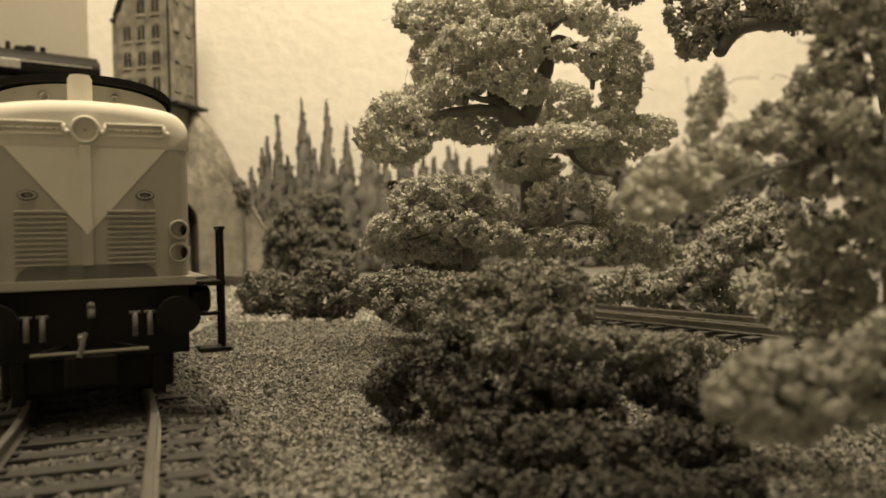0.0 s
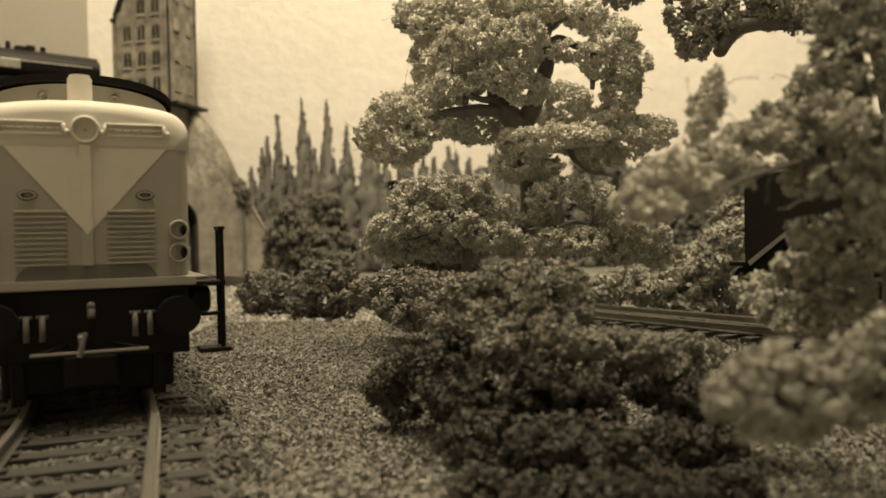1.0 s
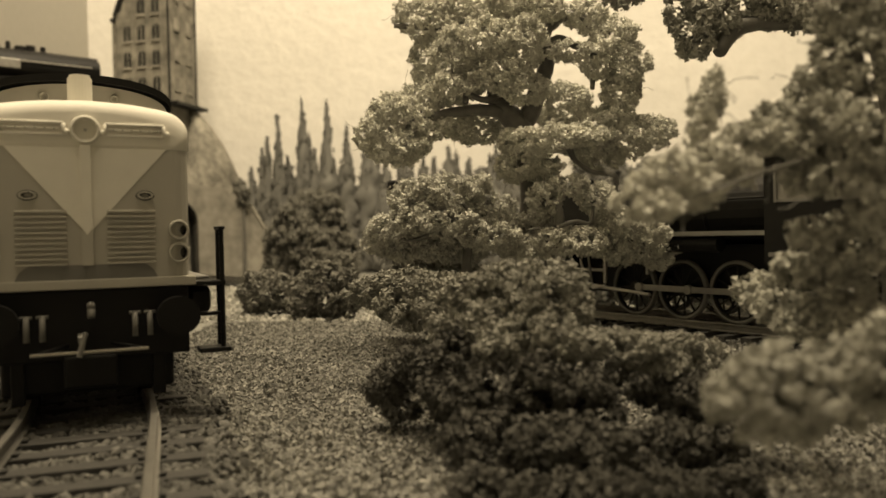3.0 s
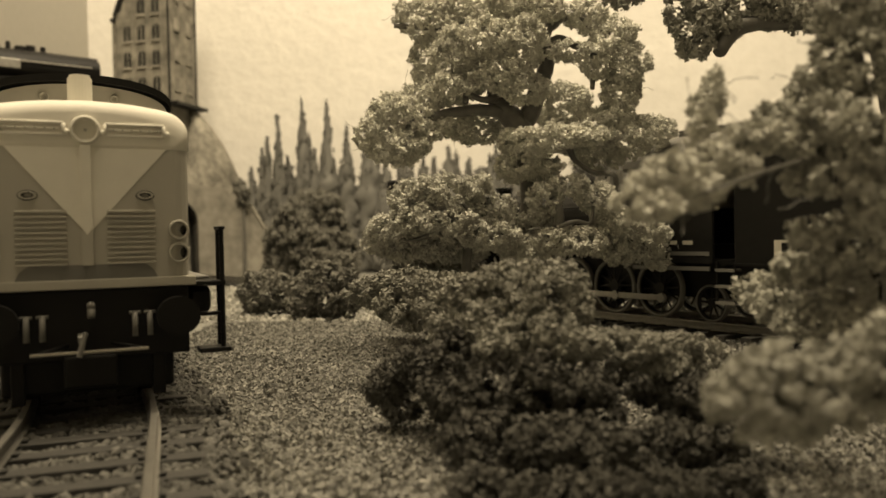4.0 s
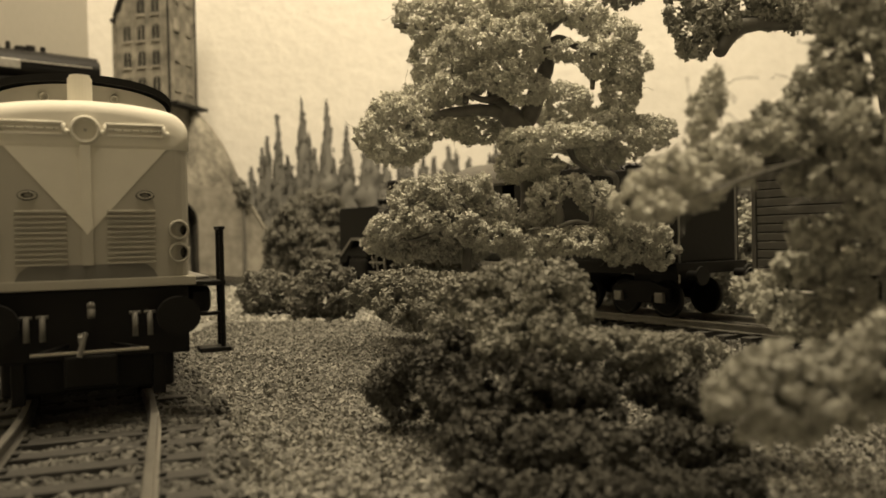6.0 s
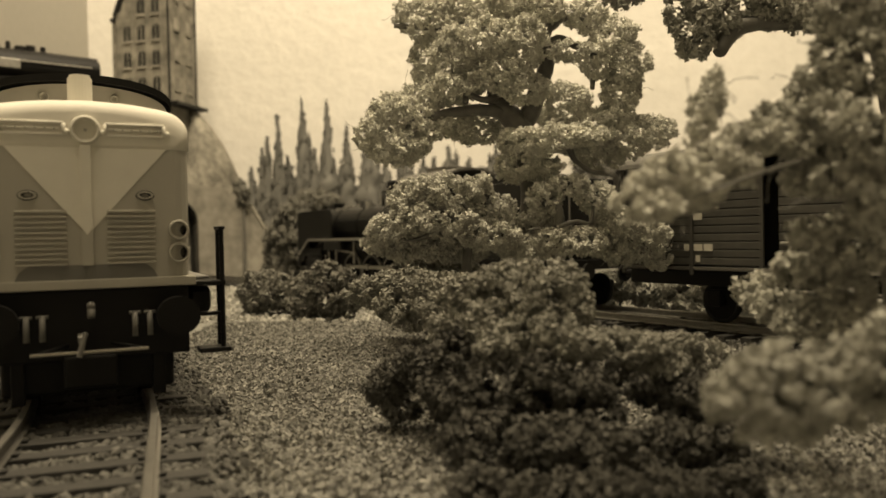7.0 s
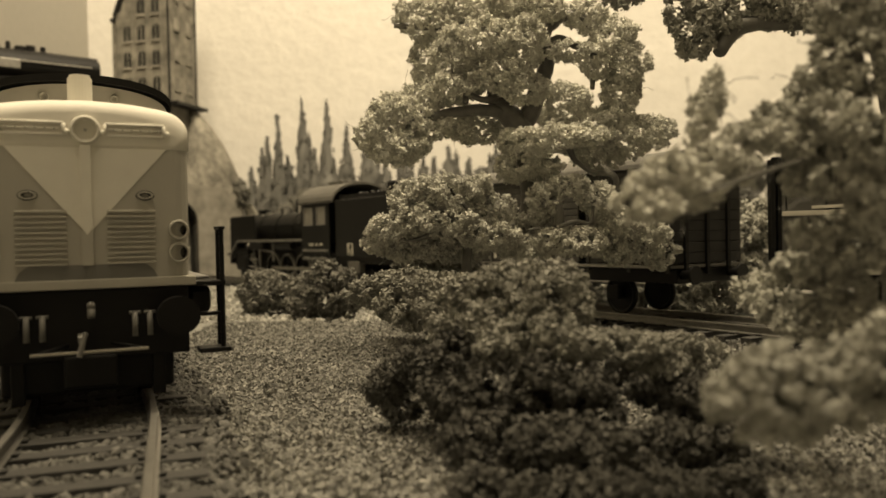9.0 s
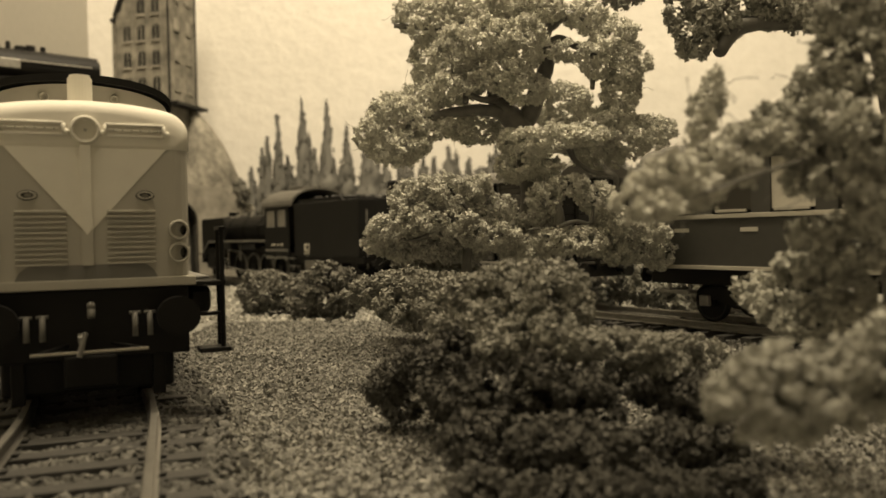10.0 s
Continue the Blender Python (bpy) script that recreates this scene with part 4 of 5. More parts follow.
    part("draw_hook", bm, M_FRAME, t, "worn draw hook", smooth=True)
    part("coupling_bar", box(bmesh.new(), -7.4, 7.4, -5.4, -5.0, 8.75, 9.15, 0.1), M_STEEL, t, "bright coupling bow")
    bm = rod(bmesh.new(), (-1.5, -5.3, 8.4), (-0.6, -5.3, 11.6), 0.42, 10, 0.3)
    box(bm, -1.6, -0.7, -4.6, 1.0, 10.0, 11.0, 0.2)
    part("coupling_hook", bm, M_FRAME, t, "dull coupling hook")
    bm = bmesh.new()
    for s in (-1, 1):
        rod(bm, (s * 7.0, -5.1, 8.9), (s * 2.5, 1.0, 9.4), 0.25, 8)
    part("coupling_arm", bm, M_BLACK, t)
    # added black panel, darkens the space below the buffer beam
    part("bogie_end", box(bmesh.new(), -11.5, 11.5, 2.4, 4.6, 2.2, 8.4, 0.5), M_BLACK, t, "added black panel that darkens the underside")
    part("coupler_box", box(bmesh.new(), -3.5, 3.5, -1.5, 2.0, 3.4, 8.0, 0.4), M_BLACK, t)
    for y in (14, 36, 92, 114):
        part("axle", rod(bmesh.new(), (-9, y, 5.4), (9, y, 5.4), 1.0), M_BLACK, t)
        for s in (-1, 1):
            bm = rod(bmesh.new(), (s * 7.2, y, 5.4), (s * 9.0, y, 5.4), 5.4, 24)
            rod(bm, (s * 6.8, y, 5.4), (s * 7.3, y, 5.4), 6.1, 24)
            part("wheel", bm, M_BLACK, t)
    for y in (25, 103):
        part("bogie_frame", box(bmesh.new(), -12, 12, y - 18, y + 18, 4.5, 9, 0.5), M_BLACK, t)


diesel()


# ---- the moving train ----
SPEED = 42.0


def spoked_wheel(name, y, r, side, parent, spokes=12):
    """A wheel whose own origin is its axle, so that it can turn."""
    x = side * 8.2
    bm = ring(bmesh.new(), (0, 0, 0), (1, 0, 0), r, r * 0.84, 1.6, 28)
    rod(bm, (side * -1.2, 0, 0), (side * -0.6, 0, 0), r + 0.6, 28) if spokes == 0 else None
    rod(bm, (-0.7, 0, 0), (0.7, 0, 0), r * 0.22, 14)
    w = part(name, bm, M_SOOT, parent, at=mmpose(x, y, r))
    for i in range(spokes):
        turn = pose(0, 0, 0, 360 / spokes * i)
        if i == 0:
            spoke = part("spoke", rod(bmesh.new(), (0, 0, r * 0.18), (0, 0, r * 0.88), 0.34, 6, 0.26), M_SOOT, w, at=turn)
        else:
            again(spoke, turn, w)
    part("tyre", ring(bmesh.new(), (0, 0, 0), (1, 0, 0), r * 1.01, r * 0.90, 1.75, 28), M_FRAME, w, "worn steel tyre", smooth=True)
    return w


def disc_wheel(y, r, side, parent):
    bm = rod(bmesh.new(), (-0.6, 0, 0), (0.6, 0, 0), r * 0.9, 24)
    rod(bm, (-0.9, 0, 0), (0.9, 0, 0), r * 0.25, 12)
    w = part("wheel", bm, M_BLACK, parent, at=mmpose(side * 8.2, y, r))
    part("tyre", ring(bmesh.new(), (0, 0, 0), (1, 0, 0), r, r * 0.82, 1.7, 24), M_SOOT, w, "worn steel tyre", smooth=True)
    return w


def buffers(t, y, way, z=12.0):
    for s in (-1, 1):
        bm = rod(bmesh.new(), (s * 10, y, z), (s * 10, y + way * 4.2, z), 1.2, 12)
        b = part("buffer", bm, M_BLACK, t)
        part("buffer_head", rod(bmesh.new(), (s * 10, y + way * 4.0, z), (s * 10, y + way * 4.7, z), 2.5, 20), M_SOOT, b)


TURNING = []
RODS = []


def steam_engine():
    t = thing("steam_locomotive", Matrix(), "black steam locomotive with large smoke deflectors", "locomotive", "moving train")
    bm = bmesh.new()
    rod(bm, (0, 56, 28.8), (0, -28, 28.8), 9.5, 28)
    rod(bm, (0, 57, 28.8), (0, 56, 28.8), 8.6, 28)
    part("boiler", bm, M_SOOT, t, "long black boiler")
    bm = bmesh.new()
    for y in (50, 34, 14, -6, -24):
        ring(bm, (0, y, 28.8), (0, 1, 0), 9.8, 9.3, 1.0, 28)
    part("boiler_band", bm, M_BLACK, t)
    part("chimney", rod(rod(bmesh.new(), (0, 47, 36), (0, 47, 39.5), 2.8, 18), (0, 47, 39.5), (0, 47, 40.5), 3.3, 18), M_BLACK, t)
    for y, r, h in ((20, 3.2, 41.5), (0, 3.8, 45.5), (-18, 3.4, 44.5)):
        bm = rod(bmesh.new(), (0, y, 35), (0, y, h - 2), r, 18)
        ball(bm, (0, y, h - 2), r, (1, 1, 0.55))
        part("dome", bm, M_SOOT, t, smooth=True)
    bm = bmesh.new()
    for y, z in ((30, 40.0), (9, 41.5), (-8, 42.5), (-13, 42), (-24, 43), (37, 39.5)):
        rod(bm, (1.5, y, 35), (1.5, y, z), 1.3, 10)
        rod(bm, (-3.8, y + 3, 34), (-3.8, y + 3, z - 1.5), 1.6, 10)
    part("valve", bm, M_DULL, t)
    for s in (-1, 1):
        part("handrail", rod(bmesh.new(), (s * 9.9, 28, 31.5), (s * 9.9, -27, 31.5), 0.28), M_SOOT, t)
        bm = side_plate(bmesh.new(), [(62, 12.5), (62, 36), (60, 36.8), (29, 36.8), (28, 36), (28, 22.6), (49.5, 22.6), (57, 12.5)], s * 14.4, s * 15.0)
        part("smoke_deflector", bm, M_SOOT, t, "large flat smoke deflector")
        bm = box(bmesh.new(), min(s * 9, s * 15.6), max(s * 9, s * 15.6), -30, 50, 22.2, 23.3, 0.15)
        board = part("running_board", bm, M_BLACK, t)
        part("edge_strip", box(bmesh.new(), s * 15.7 - 0.15, s * 15.7 + 0.15, -30, 50, 22.4, 23.5), M_DULL, board, "worn pale edge")
        bm = side_plate(bmesh.new(), [(50, 23.3), (50, 22.2), (60, 15.0), (66, 15.0), (66, 16.0), (60.6, 16.0)], s * 9.5, s * 15.6)
        ramp = part("front_step", bm, M_BLACK, t)
        bm = bmesh.new()
        side_plate(bm, [(50, 23.5), (50, 22.4), (60, 15.2), (60.6, 16.2)], s * 15.6, s * 15.9)
        part("edge_strip", bm, M_DULL, ramp, "worn pale edge")
        # cylinder and valve chest
        bm = box(bmesh.new(), s * 13.2 - 2.9, s * 13.2 + 2.9, 38.5, 53, 6.6, 14.8, 1.6)
        rod(bm, (s * 12.6, 54, 17), (s * 12.6, 38, 17), 2.6, 18)
        box(bm, s * 12.2 - 2.2, s * 12.2 + 2.2, 40, 52, 10, 18)
        part("cylinder", bm, M_BLACK, t, "black cylinder block")
        bm = bmesh.new()
        box(bm, s * 13.4 - 0.4, s * 13.4 + 0.4, 26, 39, 12.4, 13.2)
        box(bm, s * 13.4 - 0.4, s * 13.4 + 0.4, 25.4, 26.4, 9, 21)
        box(bm, s * 13.0 - 0.4, s * 13.0 + 0.4, 9.6, 10.6, 12, 22)
        rod(bm, (s * 13.2, 25, 18), (s * 13.2, 8, 16.5), 0.45, 8)
        rod(bm, (s * 13.6, 36, 16), (s * 13.6, 34.5, 10.5), 0.4, 8)
        rod(bm, (s * 13.9, 33, 20), (s * 13.6, 31, 7.4), 0.35, 8)
        rod(bm, (s * 13.6, 31, 7.4), (s * 13.4, 26, 8.2), 0.45, 8)
        rod(bm, (s * 13.8, 39, 8.8), (s * 12.6, 10, 6.4), 0.5, 8)
        part("valve_gear", bm, M_DULL, t, "worn steel valve gear")
        bm = box(bmesh.new(), s * 14 - 2, s * 14 + 2, 18, 34, 18, 22.2, 0.5)
        rod(bm, (s * 13.5, 4, 20.2), (s * 13.5, -14, 20.2), 2.0, 16)
        part("air_tank", bm, M_SOOT, t)
        # cab side with windows
        bm = bmesh.new()
        for y0, y1, z0, z1 in ((-28, -30.5, 15.5, 41), (-30.5, -40, 15.5, 30), (-30.5, -40, 38.5, 41), (-40, -43, 15.5, 41), (-43, -52, 15.5, 30), (-43, -52, 38.5, 41), (-52, -55, 15.5, 41)):
            box(bm, s * 15.6 - 0.4, s * 15.6 + 0.4, y1, y0, z0, z1)
        side = part("cab_side", bm, M_SOOT, t, "black cab side with two windows")
        for y0, wide in ((-40, 9.5), (-52, 9.0)):
            bm = bmesh.new()
            box(bm, s * 16.0 - 0.15, s * 16.0 + 0.15, y0, y0 + wide, 29.8, 30.4)
            box(bm, s * 16.0 - 0.15, s * 16.0 + 0.15, y0, y0 + 0.7, 30.4, 38.5)
            box(bm, s * 16.0 - 0.15, s * 16.0 + 0.15, y0 + wide - 0.7, y0 + wide, 30.4, 38.5)
            part("window_frame", bm, M_FRAME, side, "worn window frame")
            # reflection on the glass is painted as a pale pane
            part("pane", box(bmesh.new(), s * 15.5 - 0.1, s * 15.5 + 0.1, y0, y0 + wide, 30, 38.5), M_PANE, side, "cab window pane, pale reflection put into its colour")
        bm = bmesh.new()
        for y0, y1 in ((-36, -40), (-42, -44), (-46, -49)):
            box(bm, s * 16.1 - 0.1, s * 16.1 + 0.1, y1, y0, 20.2, 21.2)
        part("number_bar", bm, M_LETTER, side, "pale plate bars")
        bm = bmesh.new()
        for z in (5.5, 9.5, 13.5):
            box(bm, s * 14.2 - 1.8, s * 14.2 + 1.8, -61.2, -55.6, z, z + 0.7)
        part("step_tread", bm, M_DULL, t, "worn steel cab step")
        bm = bmesh.new()
        box(bm, s * 15.6 - 0.2, s * 15.6 + 0.2, -61.2, -60.7, 5.5, 16)
        box(bm, s * 15.6 - 0.2, s * 15.6 + 0.2, -56.1, -55.6, 5.5, 16)
        part("step_hanger", bm, M_SOOT, t)
        part("sill_stripe", box(box(bmesh.new(), s * 15.9 - 0.2, s * 15.9 + 0.2, -54, -29, 17.4, 18.4), s * 15.9 - 0.2, s * 15.9 + 0.2, -54, -29, 13.6, 14.6), M_FRAME, t, "pale sill stripe")
        for y in (19, 2, -15, -32):
            w = spoked_wheel("driving_wheel", y, 8.0, s, t)
            TURNING.append((w, 8.0, s))
        for y in (57, -49):
            w = spoked_wheel("leading_wheel", y, 4.8, s, t, 9)
            TURNING.append((w, 4.8, s))
        bm = box(bmesh.new(), -0.35, 0.35, -27, 27, -0.8, 0.8, 0.15)
        for y in (-25.5, -8.5, 8.5, 25.5):
            rod(bm, (-0.6, y, 0), (0.6, y, 0), 1.3, 12)
        RODS.append((part("coupling_rod", bm, M_DULL, t, "worn steel coupling rod", at=mmpose(s * 10.0, -6.5, 8.0)), s * 10.0, -6.5, 8.0))
    n = 14
    arc = [(17 * math.cos(math.pi * i / n), 41 + 8.8 * math.sin(math.pi * i / n)) for i in range(n + 1)]
    bm = plate(bmesh.new(), arc + [(x * 0.96, z - 0.9) for x, z in reversed(arc)], -60, -26.5)
    part("cab_roof", bm, M_ROOFGREY, t, "dusty arched cab roof")
    part("roof_vent", box(bmesh.new(), -5, 5, -50, -36, 49, 51.2, 0.4), M_ROOFGREY, t)
    bm = plate(bmesh.new(), [(-15.4, 15.5), (15.4, 15.5), (15.4, 41)] + [(x * 0.9, z) for x, z in arc] + [(-15.4, 41)], -28.5, -27.5)
    part("cab_front", bm, M_SOOT, t)
    bm = box(bmesh.new(), -7, 7, -60, 60, 6, 20)
    box(bm, -15, 15, 60, 63, 10, 15.4, 0.3)
    box(bm, -15, 15, -60, -27.5, 15.2, 16.4)
    part("main_frame", bm, M_BLACK, t)
    buffers(t, 63, 1)
    return t


def bogie(t, y, half=9, r=5.2, spread=12.0):
    for s in (-1, 1):
        bm = side_plate(bmesh.new(), [(y - spread - 3, 5), (y - spread - 3, 8), (y - 4, 10), (y + 4, 10), (y + spread + 3, 8), (y + spread + 3, 5), (y + spread - 3, 6), (y + 4, 4), (y - 4, 4), (y - spread + 3, 6)], s * 10.4, s * 11.2)
        fr = part("bogie_frame", bm, M_BLACK, t)
        bm = bmesh.new()
        for a in (-spread, spread):
            box(bm, s * 11.6 - 0.7, s * 11.6 + 0.7, y + a - 1.5, y + a + 1.5, 4.2, 7.0, 0.3)
        part("axle_box", bm, M_DULL, fr, "worn axle boxes")
        for a in (-spread, spread):
            TURNING.append((disc_wheel(y + a, r, s, t), r, s))
    part("bolster", box(bmesh.new(), -10, 10, y - 3, y + 3, 7, 12), M_BLACK, t)


def tender():
    t = thing("tender", Matrix(), "black box-sided tender loaded with coal", "tender", "moving train")
    bm = box(bmesh.new(), -15.6, 15.6, -28, 34.5, 15.2, 41.0, 0.4)
    part("tank", bm, M_SOOT, t, "plain black tank")
    bm = bmesh.new()
    for s in (-1, 1):
        side_plate(bm, [(34, 40.5), (34, 43.0), (-8, 43.0), (-12, 40.5)], s * 12.6, s * 13.4)
    box(bm, -13, 13, -13, -12, 40.5, 42.5)
    part("coal_rail", bm, M_SOOT, t)
    rng = np.random.default_rng(4)
    pts = np.column_stack([rng.uniform(-12, 12, 500), rng.uniform(-12, 28, 500), rng.uniform(40.8, 43, 500)])
    v, f = grains(rng, pts, rng.uniform(0.7, 1.6, 500), 0.3)
    joined("coal", v, f, M_COAL, t, "heap of coal", smooth=False)
    bm = bmesh.new()
    for s in (-1, 1):
        box(bm, s * 15.8 - 0.2, s * 15.8 + 0.2, -28, 34.5, 15.0, 15.6)
    part("sill", bm, M_SOOT, t)
    for s in (-1, 1):
        p = part("notice_plate", box(bmesh.new(), s * 15.75 - 0.1, s * 15.75 + 0.1, 18.4, 23.4, 15.8, 21.2), M_LETTER, t, "small white notice plate")
        bm = box(bmesh.new(), s * 15.9 - 0.1, s * 15.9 + 0.1, 19.2, 21.4, 18.4, 20.6)
        part("panel", bm, M_SOOT, p)
        part("bar", box(box(bmesh.new(), s * 15.9 - 0.1, s * 15.9 + 0.1, 18.8, 23.0, 17.2, 17.6), s * 15.9 - 0.1, s * 15.9 + 0.1, 18.8, 23.0, 16.2, 16.6), M_SOOT, p, "dark bars")
        part("tool_box", box(bmesh.new(), s * 14 - 1.8, s * 14 + 1.8, 13.6, 23.4, 7.8, 13.2, 0.3), M_ROOFGREY, t, "grey tool box")
        part("ladder_rail", rod(bmesh.new(), (s * 12, -29.6, 10), (s * 12, -29.6, 36), 0.3), M_DULL, t)
    bm = box(bmesh.new(), -14.8, 14.8, -31, 33, 12.2, 15.2)
    part("underframe", bm, M_BLACK, t)
    bogie(t, 15, spread=7.5)
    bogie(t, -15, spread=7.5)
    buffers(t, -31, -1)
    return t


def boxcar():
    t = thing("box_wagon", Matrix(), "brown planked covered goods wagon with open side door", "goods wagon", "moving train")
    ends = (-50, 50)
    # added near-black box stands in for the shade behind the open door
    part("lining", box(bmesh.new(), -8, 8, -49, 49, 15, 41), M_DARK, t, "near-black box, the wagon's inner shade put into its colour")
    part("floor", box(bmesh.new(), -15.2, 15.2, -50.5, 50.5, 13.7, 14.6, 0.1), M_ROOFGREY, t, "worn floor edge")
    for s in (-1, 1):
        shared = {}
        for y0, y1, xo in ((5.4, 49.6, 14.6), (-49.6, -20, 14.6), (-17, 0.8, 15.4)):
            for i in range(13):
                z = 15.0 + i * 2.0
                key = (y0, y1)
                if key not in shared:
                    bm = box(bmesh.new(), -0.4, 0.4, y0, y1, 0, 1.84, 0.2)
                    shared[key] = part("plank", bm, M_PLANK, t, at=mmpose(s * xo, 0, z))
                else:
                    again(shared[key], mmpose(s * xo, 0, z), t)
        for y in (49.6, 26, 5.6, -20.2, -49.6, -36):
            xo = 15.2
            part("upright", box(bmesh.new(), s * xo - 0.25, s * xo + 0.25, y - 0.55, y + 0.55, 12.5, 41, 0.1), M_PLANK, t)
        bm = side_plate(bmesh.new(), [(-36, 15), (-38, 15), (-49, 36), (-47, 36)], s * 15.1, s * 15.5)
        part("brace", bm, M_PLANK, t)
        vent = part("vent", box(bmesh.new(), s * 15.4 - 0.5, s * 15.4 + 0.5, -48.6, -37, 27.6, 32.6, 0.2), M_PLANK_DARK, t, "dark side vent")
        for k in range(3):
            part("slat", box(bmesh.new(), s * 16.0 - 0.25, s * 16.0 + 0.25, -48.4, -37.2, 28.3 + k * 1.5, 28.8 + k * 1.5), M_ROOFGREY, vent)
        part("door_rail", box(bmesh.new(), s * 16 - 0.3, s * 16 + 0.3, -48, 6, 13.8, 14.6), M_DULL, t, "worn door rail")
        bm = rod(bmesh.new(), (s * 16.4, -0.2, 20.5), (s * 16.4, -5, 20.5), 0.4, 8)
        rod(bm, (s * 16.4, -7.5, 18.5), (s * 16.4, -7.5, 24.0), 0.35, 8)
        part("door_handle", bm, M_DULL, t)
        bm = bmesh.new()
        for y, z, w in ((27, 18.6, 2.6), (23.9, 18.6, 2.6), (20.8, 18.6, 2.6), (24, 15.8, 1.3), (24, 26.4, 2.6), (24, 29, 2.6)):
            box(bm, s * 15.15 - 0.12, s * 15.15 + 0.12, y - w / 2, y + w / 2, z, z + 1.7)
        part("lettering_bar", bm, M_LETTER, t, "white lettering bars")
        bm = bmesh.new()
        for y, z, w in ((-43, 26, 3), (-43, 23.5, 2.2), (-47, 23.6, 2.4), (-47, 20.2, 2.4)):
            box(bm, s * 15.15 - 0.12, s * 15.15 + 0.12, y - w / 2, y + w / 2, z, z + 1.9)
        part("label_bar", bm, M_LETTER, t, "small white labels")
        for y in (22, -27):
            TURNING.append((disc_wheel(y, 5.6, s, t), 5.6, s))
            bm = box(bmesh.new(), s * 11.2 - 0.9, s * 11.2 + 0.9, y - 2, y + 2, 4.4, 8.6, 0.3)
            box(bm, s * 11 - 0.4, s * 11 + 0.4, y - 7, y + 7, 9.6, 11, 0.2)
            part("axle_guard", bm, M_BLACK, t)
        part("step_board", box(bmesh.new(), min(s * 11, s * 13.5), max(s * 11, s * 13.5), -18, 14, 6.6, 7.4, 0.1), M_DULL, t, "worn step board")
    for y in ends:
        for i in range(9):
            if y == -50 and i == 0:
                end0 = part("end_plank", box(bmesh.new(), -14.6, 14.6, -0.4, 0.4, 0, 2.75, 0.12), M_PLANK_DARK, t, at=mmpose(0, y, 15))
            else:
                again(end0, mmpose(0, y, 15 + i * 2.9), t)
        for x in (-9, 0, 9):
            yy = y + math.copysign(0.7, y)
            part("end_post", box(bmesh.new(), x - 0.7, x + 0.7, yy - 0.4, yy + 0.4, 12, 42, 0.1), M_BLACK, t)
    n = 14
    arc = [(16.2 * math.cos(math.pi * i / n), 41 + 5.2 * math.sin(math.pi * i / n)) for i in range(n + 1)]
    part("roof", plate(bmesh.new(), arc, -51.5, 51.5), M_ROOFGREY, t, "dusty arched roof")
    part("underframe", box(bmesh.new(), -12, 12, -50, 50, 9.6, 13.4, 0.2), M_BLACK, t)
    buffers(t, 50, 1)
    buffers(t, -50, -1)
    return t


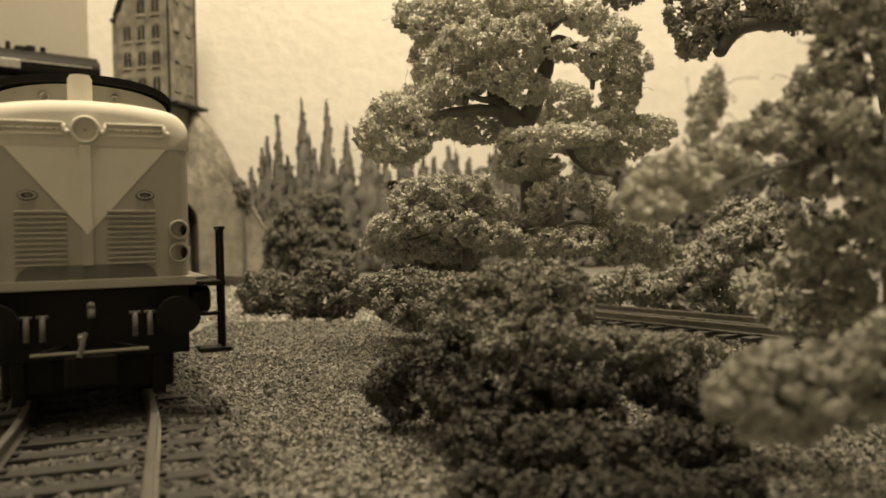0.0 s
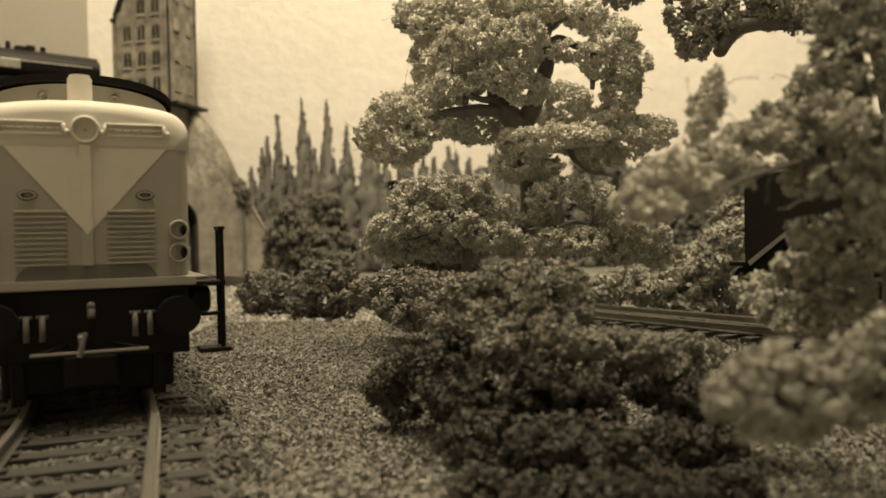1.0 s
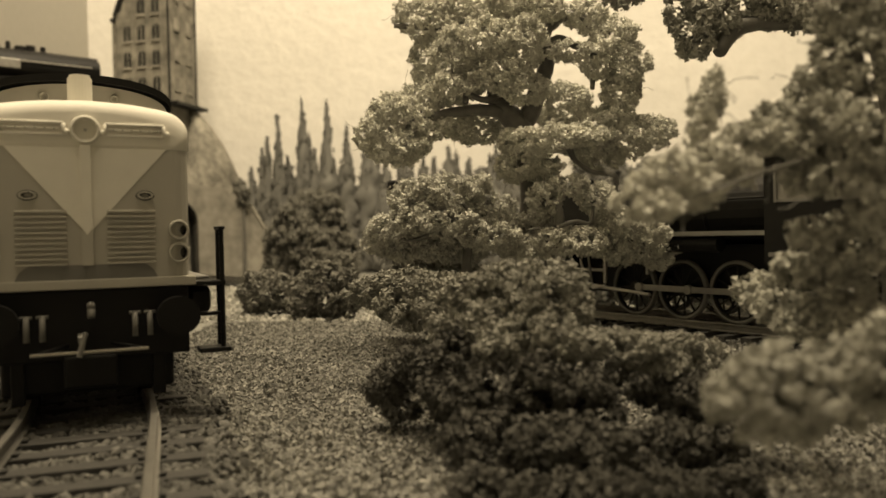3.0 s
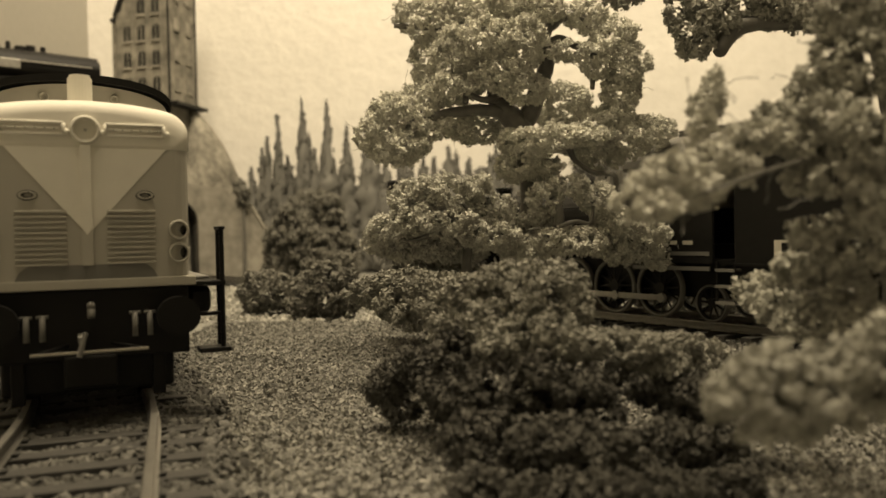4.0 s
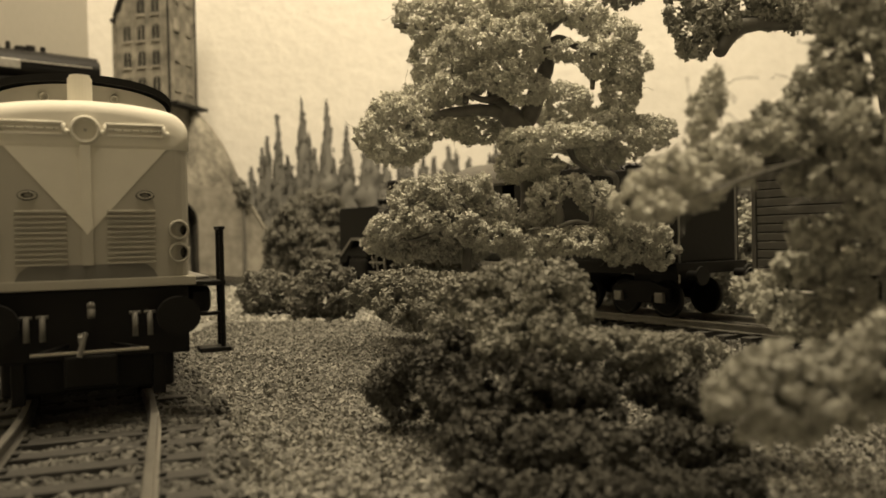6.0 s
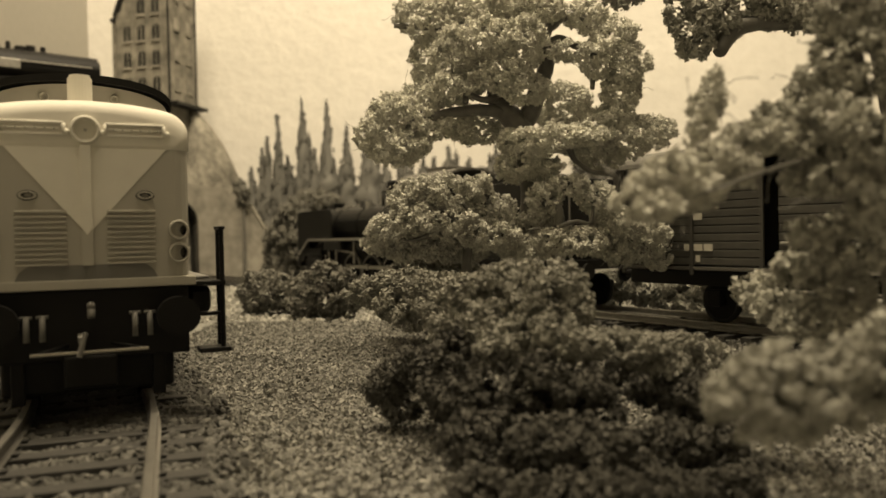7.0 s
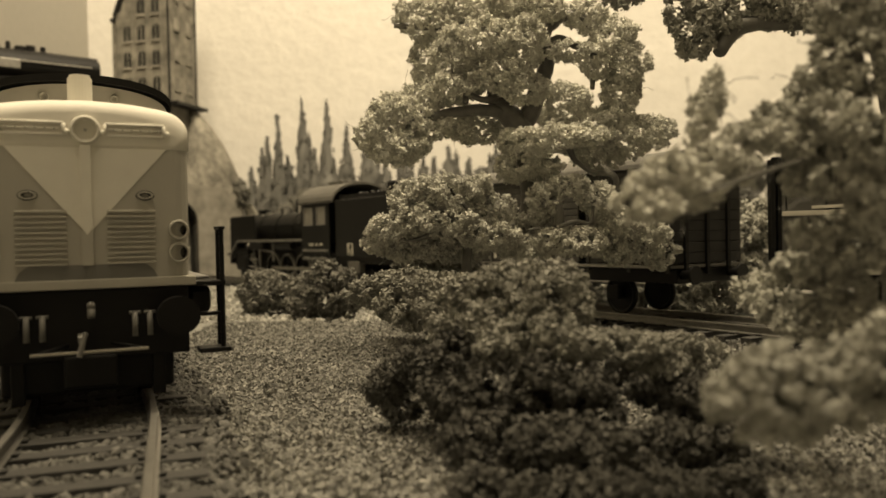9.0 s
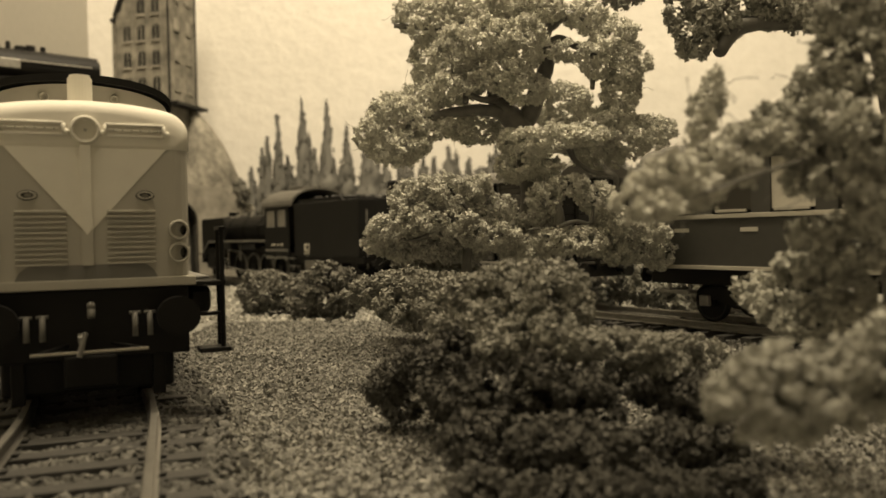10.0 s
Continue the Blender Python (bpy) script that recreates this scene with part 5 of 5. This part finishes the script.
def coach():
    t = thing("passenger_coach", Matrix(), "dark passenger coach with pale waist stripes", "railway coach", "moving train")
    L = 105
    bm = box(bmesh.new(), -15.4, 15.4, -L, L, 14.2, 27.6, 0.3)
    part("lower_body", bm, M_COACH, t, "dark lower side")
    for s in (-1, 1):
        part("waist_stripe", box(bmesh.new(), s * 15.6 - 0.3, s * 15.6 + 0.3, -L, L, 26.6, 27.7, 0.1), M_TRIM, t, "pale waist stripe")
        part("sole_stripe", box(bmesh.new(), s * 15.6 - 0.3, s * 15.6 + 0.3, -L, L, 13.9, 14.9, 0.1), M_TRIM, t, "pale sill stripe")
        y = L - 1.0
        post = []
        while y > -L + 12:
            post.append(y)
            y -= 16.5
        for i, y in enumerate(post):
            part("window_post", box(bmesh.new(), s * 15 - 0.4, s * 15 + 0.4, y - (9.5 if i == 0 else 5.2), y, 27.6, 42, 0.1), M_COACH, t)
            w = part("window", box(bmesh.new(), s * 14.7 - 0.1, s * 14.7 + 0.1, y - 16.5, y - 5.2, 28.6, 41), M_TOWERWIN if i != 2 else M_LETTER, t, "drawn pale blind" if i == 2 else "dark window pane")
            part("window_sill", box(bmesh.new(), s * 15.7 - 0.3, s * 15.7 + 0.3, y - 15.5, y - 6.5, 28.0, 28.7, 0.1), M_TRIM, w)
        part("cornice", box(bmesh.new(), s * 15.2 - 0.4, s * 15.2 + 0.4, -L, L, 40.5, 42.5, 0.1), M_COACH, t)
        bm = bmesh.new()
        box(bm, s * 15.5 - 0.1, s * 15.5 + 0.1, L - 23, L - 21.4, 30, 38.8)
        for y in (13, 33.5):
            box(bm, s * 15.5 - 0.1, s * 15.5 + 0.1, L - y - 2.4, L - y + 2.4, 23.3, 24.3)
        part("class_bar", bm, M_LETTER, t, "white class mark and plate")
        bm = box(bmesh.new(), min(s * 11, s * 14.5), max(s * 11, s * 14.5), L - 14, L - 4, 7.4, 8.2, 0.1)
        box(bm, s * 12 - 0.3, s * 12 + 0.3, L - 13, L - 12, 7.4, 14)
        box(bm, s * 12 - 0.3, s * 12 + 0.3, L - 6, L - 5, 7.4, 14)
        part("step_board", bm, M_DULL, t, "worn entry step")
    for y in (-L, L):
        part("end_wall", box(bmesh.new(), -15.2, 15.2, y - 0.5, y + 0.5, 14, 43, 0.2), M_COACH, t)
    for y in (-L - 9, L):
        gangway = part("gangway", box(bmesh.new(), -8.6, 8.6, y + 0.6, y + 9.0, 16.2, 40.0, 0.2), M_BLACK, t, "black folded gangway")
        for k in range(6):
            part("fold", box(bmesh.new(), -9.5 + 0.5 * (k % 2), 9.5 - 0.5 * (k % 2), y + 0.65 + k * 1.4, y + 1.95 + k * 1.4, 15.5, 41 - 0.5 * (k % 2), 0.2), M_BLACK, gangway)
    n = 14
    arc = [(16 * math.cos(math.pi * i / n), 42 + 5.6 * math.sin(math.pi * i / n)) for i in range(n + 1)]
    part("roof", plate(bmesh.new(), arc, -L - 1, L + 1), M_ROOFGREY, t, "dusty arched roof")
    part("underframe", box(bmesh.new(), -13, 13, -L, L, 9.8, 14.2, 0.3), M_BLACK, t)
    bogie(t, L - 30, spread=13)
    bogie(t, -L + 30, spread=13)
    buffers(t, L, 1)
    buffers(t, -L, -1)
    return t


def street_lamp():
    t = thing("street_lamp", Matrix(), "small dark street lamp with a round globe", "street lamp")
    part("post", rod(bmesh.new(), (-18.6, 300, -1.0), (-18.6, 300, 46.0), 0.6, 10, 0.45), M_BLACK, t)
    part("hood", box(bmesh.new(), -20.6, -16.6, 298.5, 301.5, 43.8, 48.6, 0.8), M_BLACK, t)
    part("globe", ball(bmesh.new(), (-17.2, 298.0, 43.9), 1.4), M_LENS, t, "glossy round globe", smooth=True)


street_lamp()
TRAIN = [(steam_engine(), -66), (tender(), -162), (boxcar(), -266.5), (coach(), -455)]


# ---- ground cover ----
def near_main(x, y):
    s = -(x - MAIN_X) * math.sin(MAIN_H + 0.03) + (y - MAIN_Y) * math.cos(MAIN_H + 0.03)
    cx, cy, h = line_main(s)
    return abs((x - cx) * math.cos(h) + (y - cy) * math.sin(h))


def near_siding(x, y):
    s = -(x + 50.3) * math.sin(0.43) + (y - 112) * math.cos(0.43)
    cx, cy, h = line_near(s)
    return abs((x - cx) * math.cos(h) + (y - cy) * math.sin(h))


def scatter(name, label, mat, seed, count, x0, x1, y0, y1, size, keep, kind, lift=0.0, stretch=0.5):
    rng = np.random.default_rng(seed)
    xy = np.column_stack([rng.uniform(x0, x1, count), rng.uniform(y0, y1, count)])
    pts = np.array([(x, y, ground_height(x, y) - 0.6 + lift) for x, y in xy if keep(x, y, rng.random())])
    v, f = grains(rng, pts, size * rng.uniform(0.4, 1.5, len(pts)) , stretch, kind)
    return tagged(joined(name, v, f, mat, None, "", smooth=False), label, "ground cover", kind="stuff")


def in_view(x, y):
    return abs(x) < 0.62 * y + 8


scatter("ground_flock", "loose dry flock strewn over the earth", M_FLOCK, 1, 120000, -75, 90, 60, 260, 0.33,
        lambda x, y, r: in_view(x, y) and near_siding(x, y) > 15.5 + 3 * r and near_main(x, y) > 13, "tet", 0.15, 0.75)
scatter("far_flock", "loose dry flock on the far ground", M_FLOCK, 2, 18000, -180, 120, 260, 520, 0.75,
        lambda x, y, r: in_view(x, y) and near_main(x, y) > 13, "oct", 0.15, 0.75)
scatter("ballast", "coarse grey ballast stones between the sleepers", M_STONE, 3, 27000, -75, 10, 55, 200, 0.52,
        lambda x, y, r: in_view(x, y) and near_siding(x, y) < 15.5 + 5 * r * r, "ico", 0.95, 0.4)
scatter("main_ballast", "coarse ballast along the main track", M_STONE, 4, 22000, -150, 150, 130, 460, 0.62,
        lambda x, y, r: near_main(x, y) < 15 + 4 * r, "oct", 0.5, 0.4)


# ---- movement ----
def motions():
    step = 0.2
    times = [i * step for i in range(51)]
    for ob, mid in TRAIN:
        rows = []
        for t in times:
            x, y, h = line_main(SPEED * (t - 1.0) + mid)
            rows.append((t, mmpose(x, y, RAIL_TOP, 0, 0, math.degrees(h))))
        walk(ob, rows)
    for w, r, s in TURNING:
        base = w.matrix_basis.translation.copy()
        walk(w, [(t, Matrix.Translation(base) @ pose(0, 0, 0, -math.degrees(SPEED * t / r))) for t in times])
    for ob, x, y, z in RODS:
        rows = []
        for t in [i * 0.1 for i in range(101)]:
            a = -SPEED * t / 8.0
            rows.append((t, mmpose(x, y + 3.0 * math.cos(a), z + 3.0 * math.sin(a))))
        walk(ob, rows)


motions()
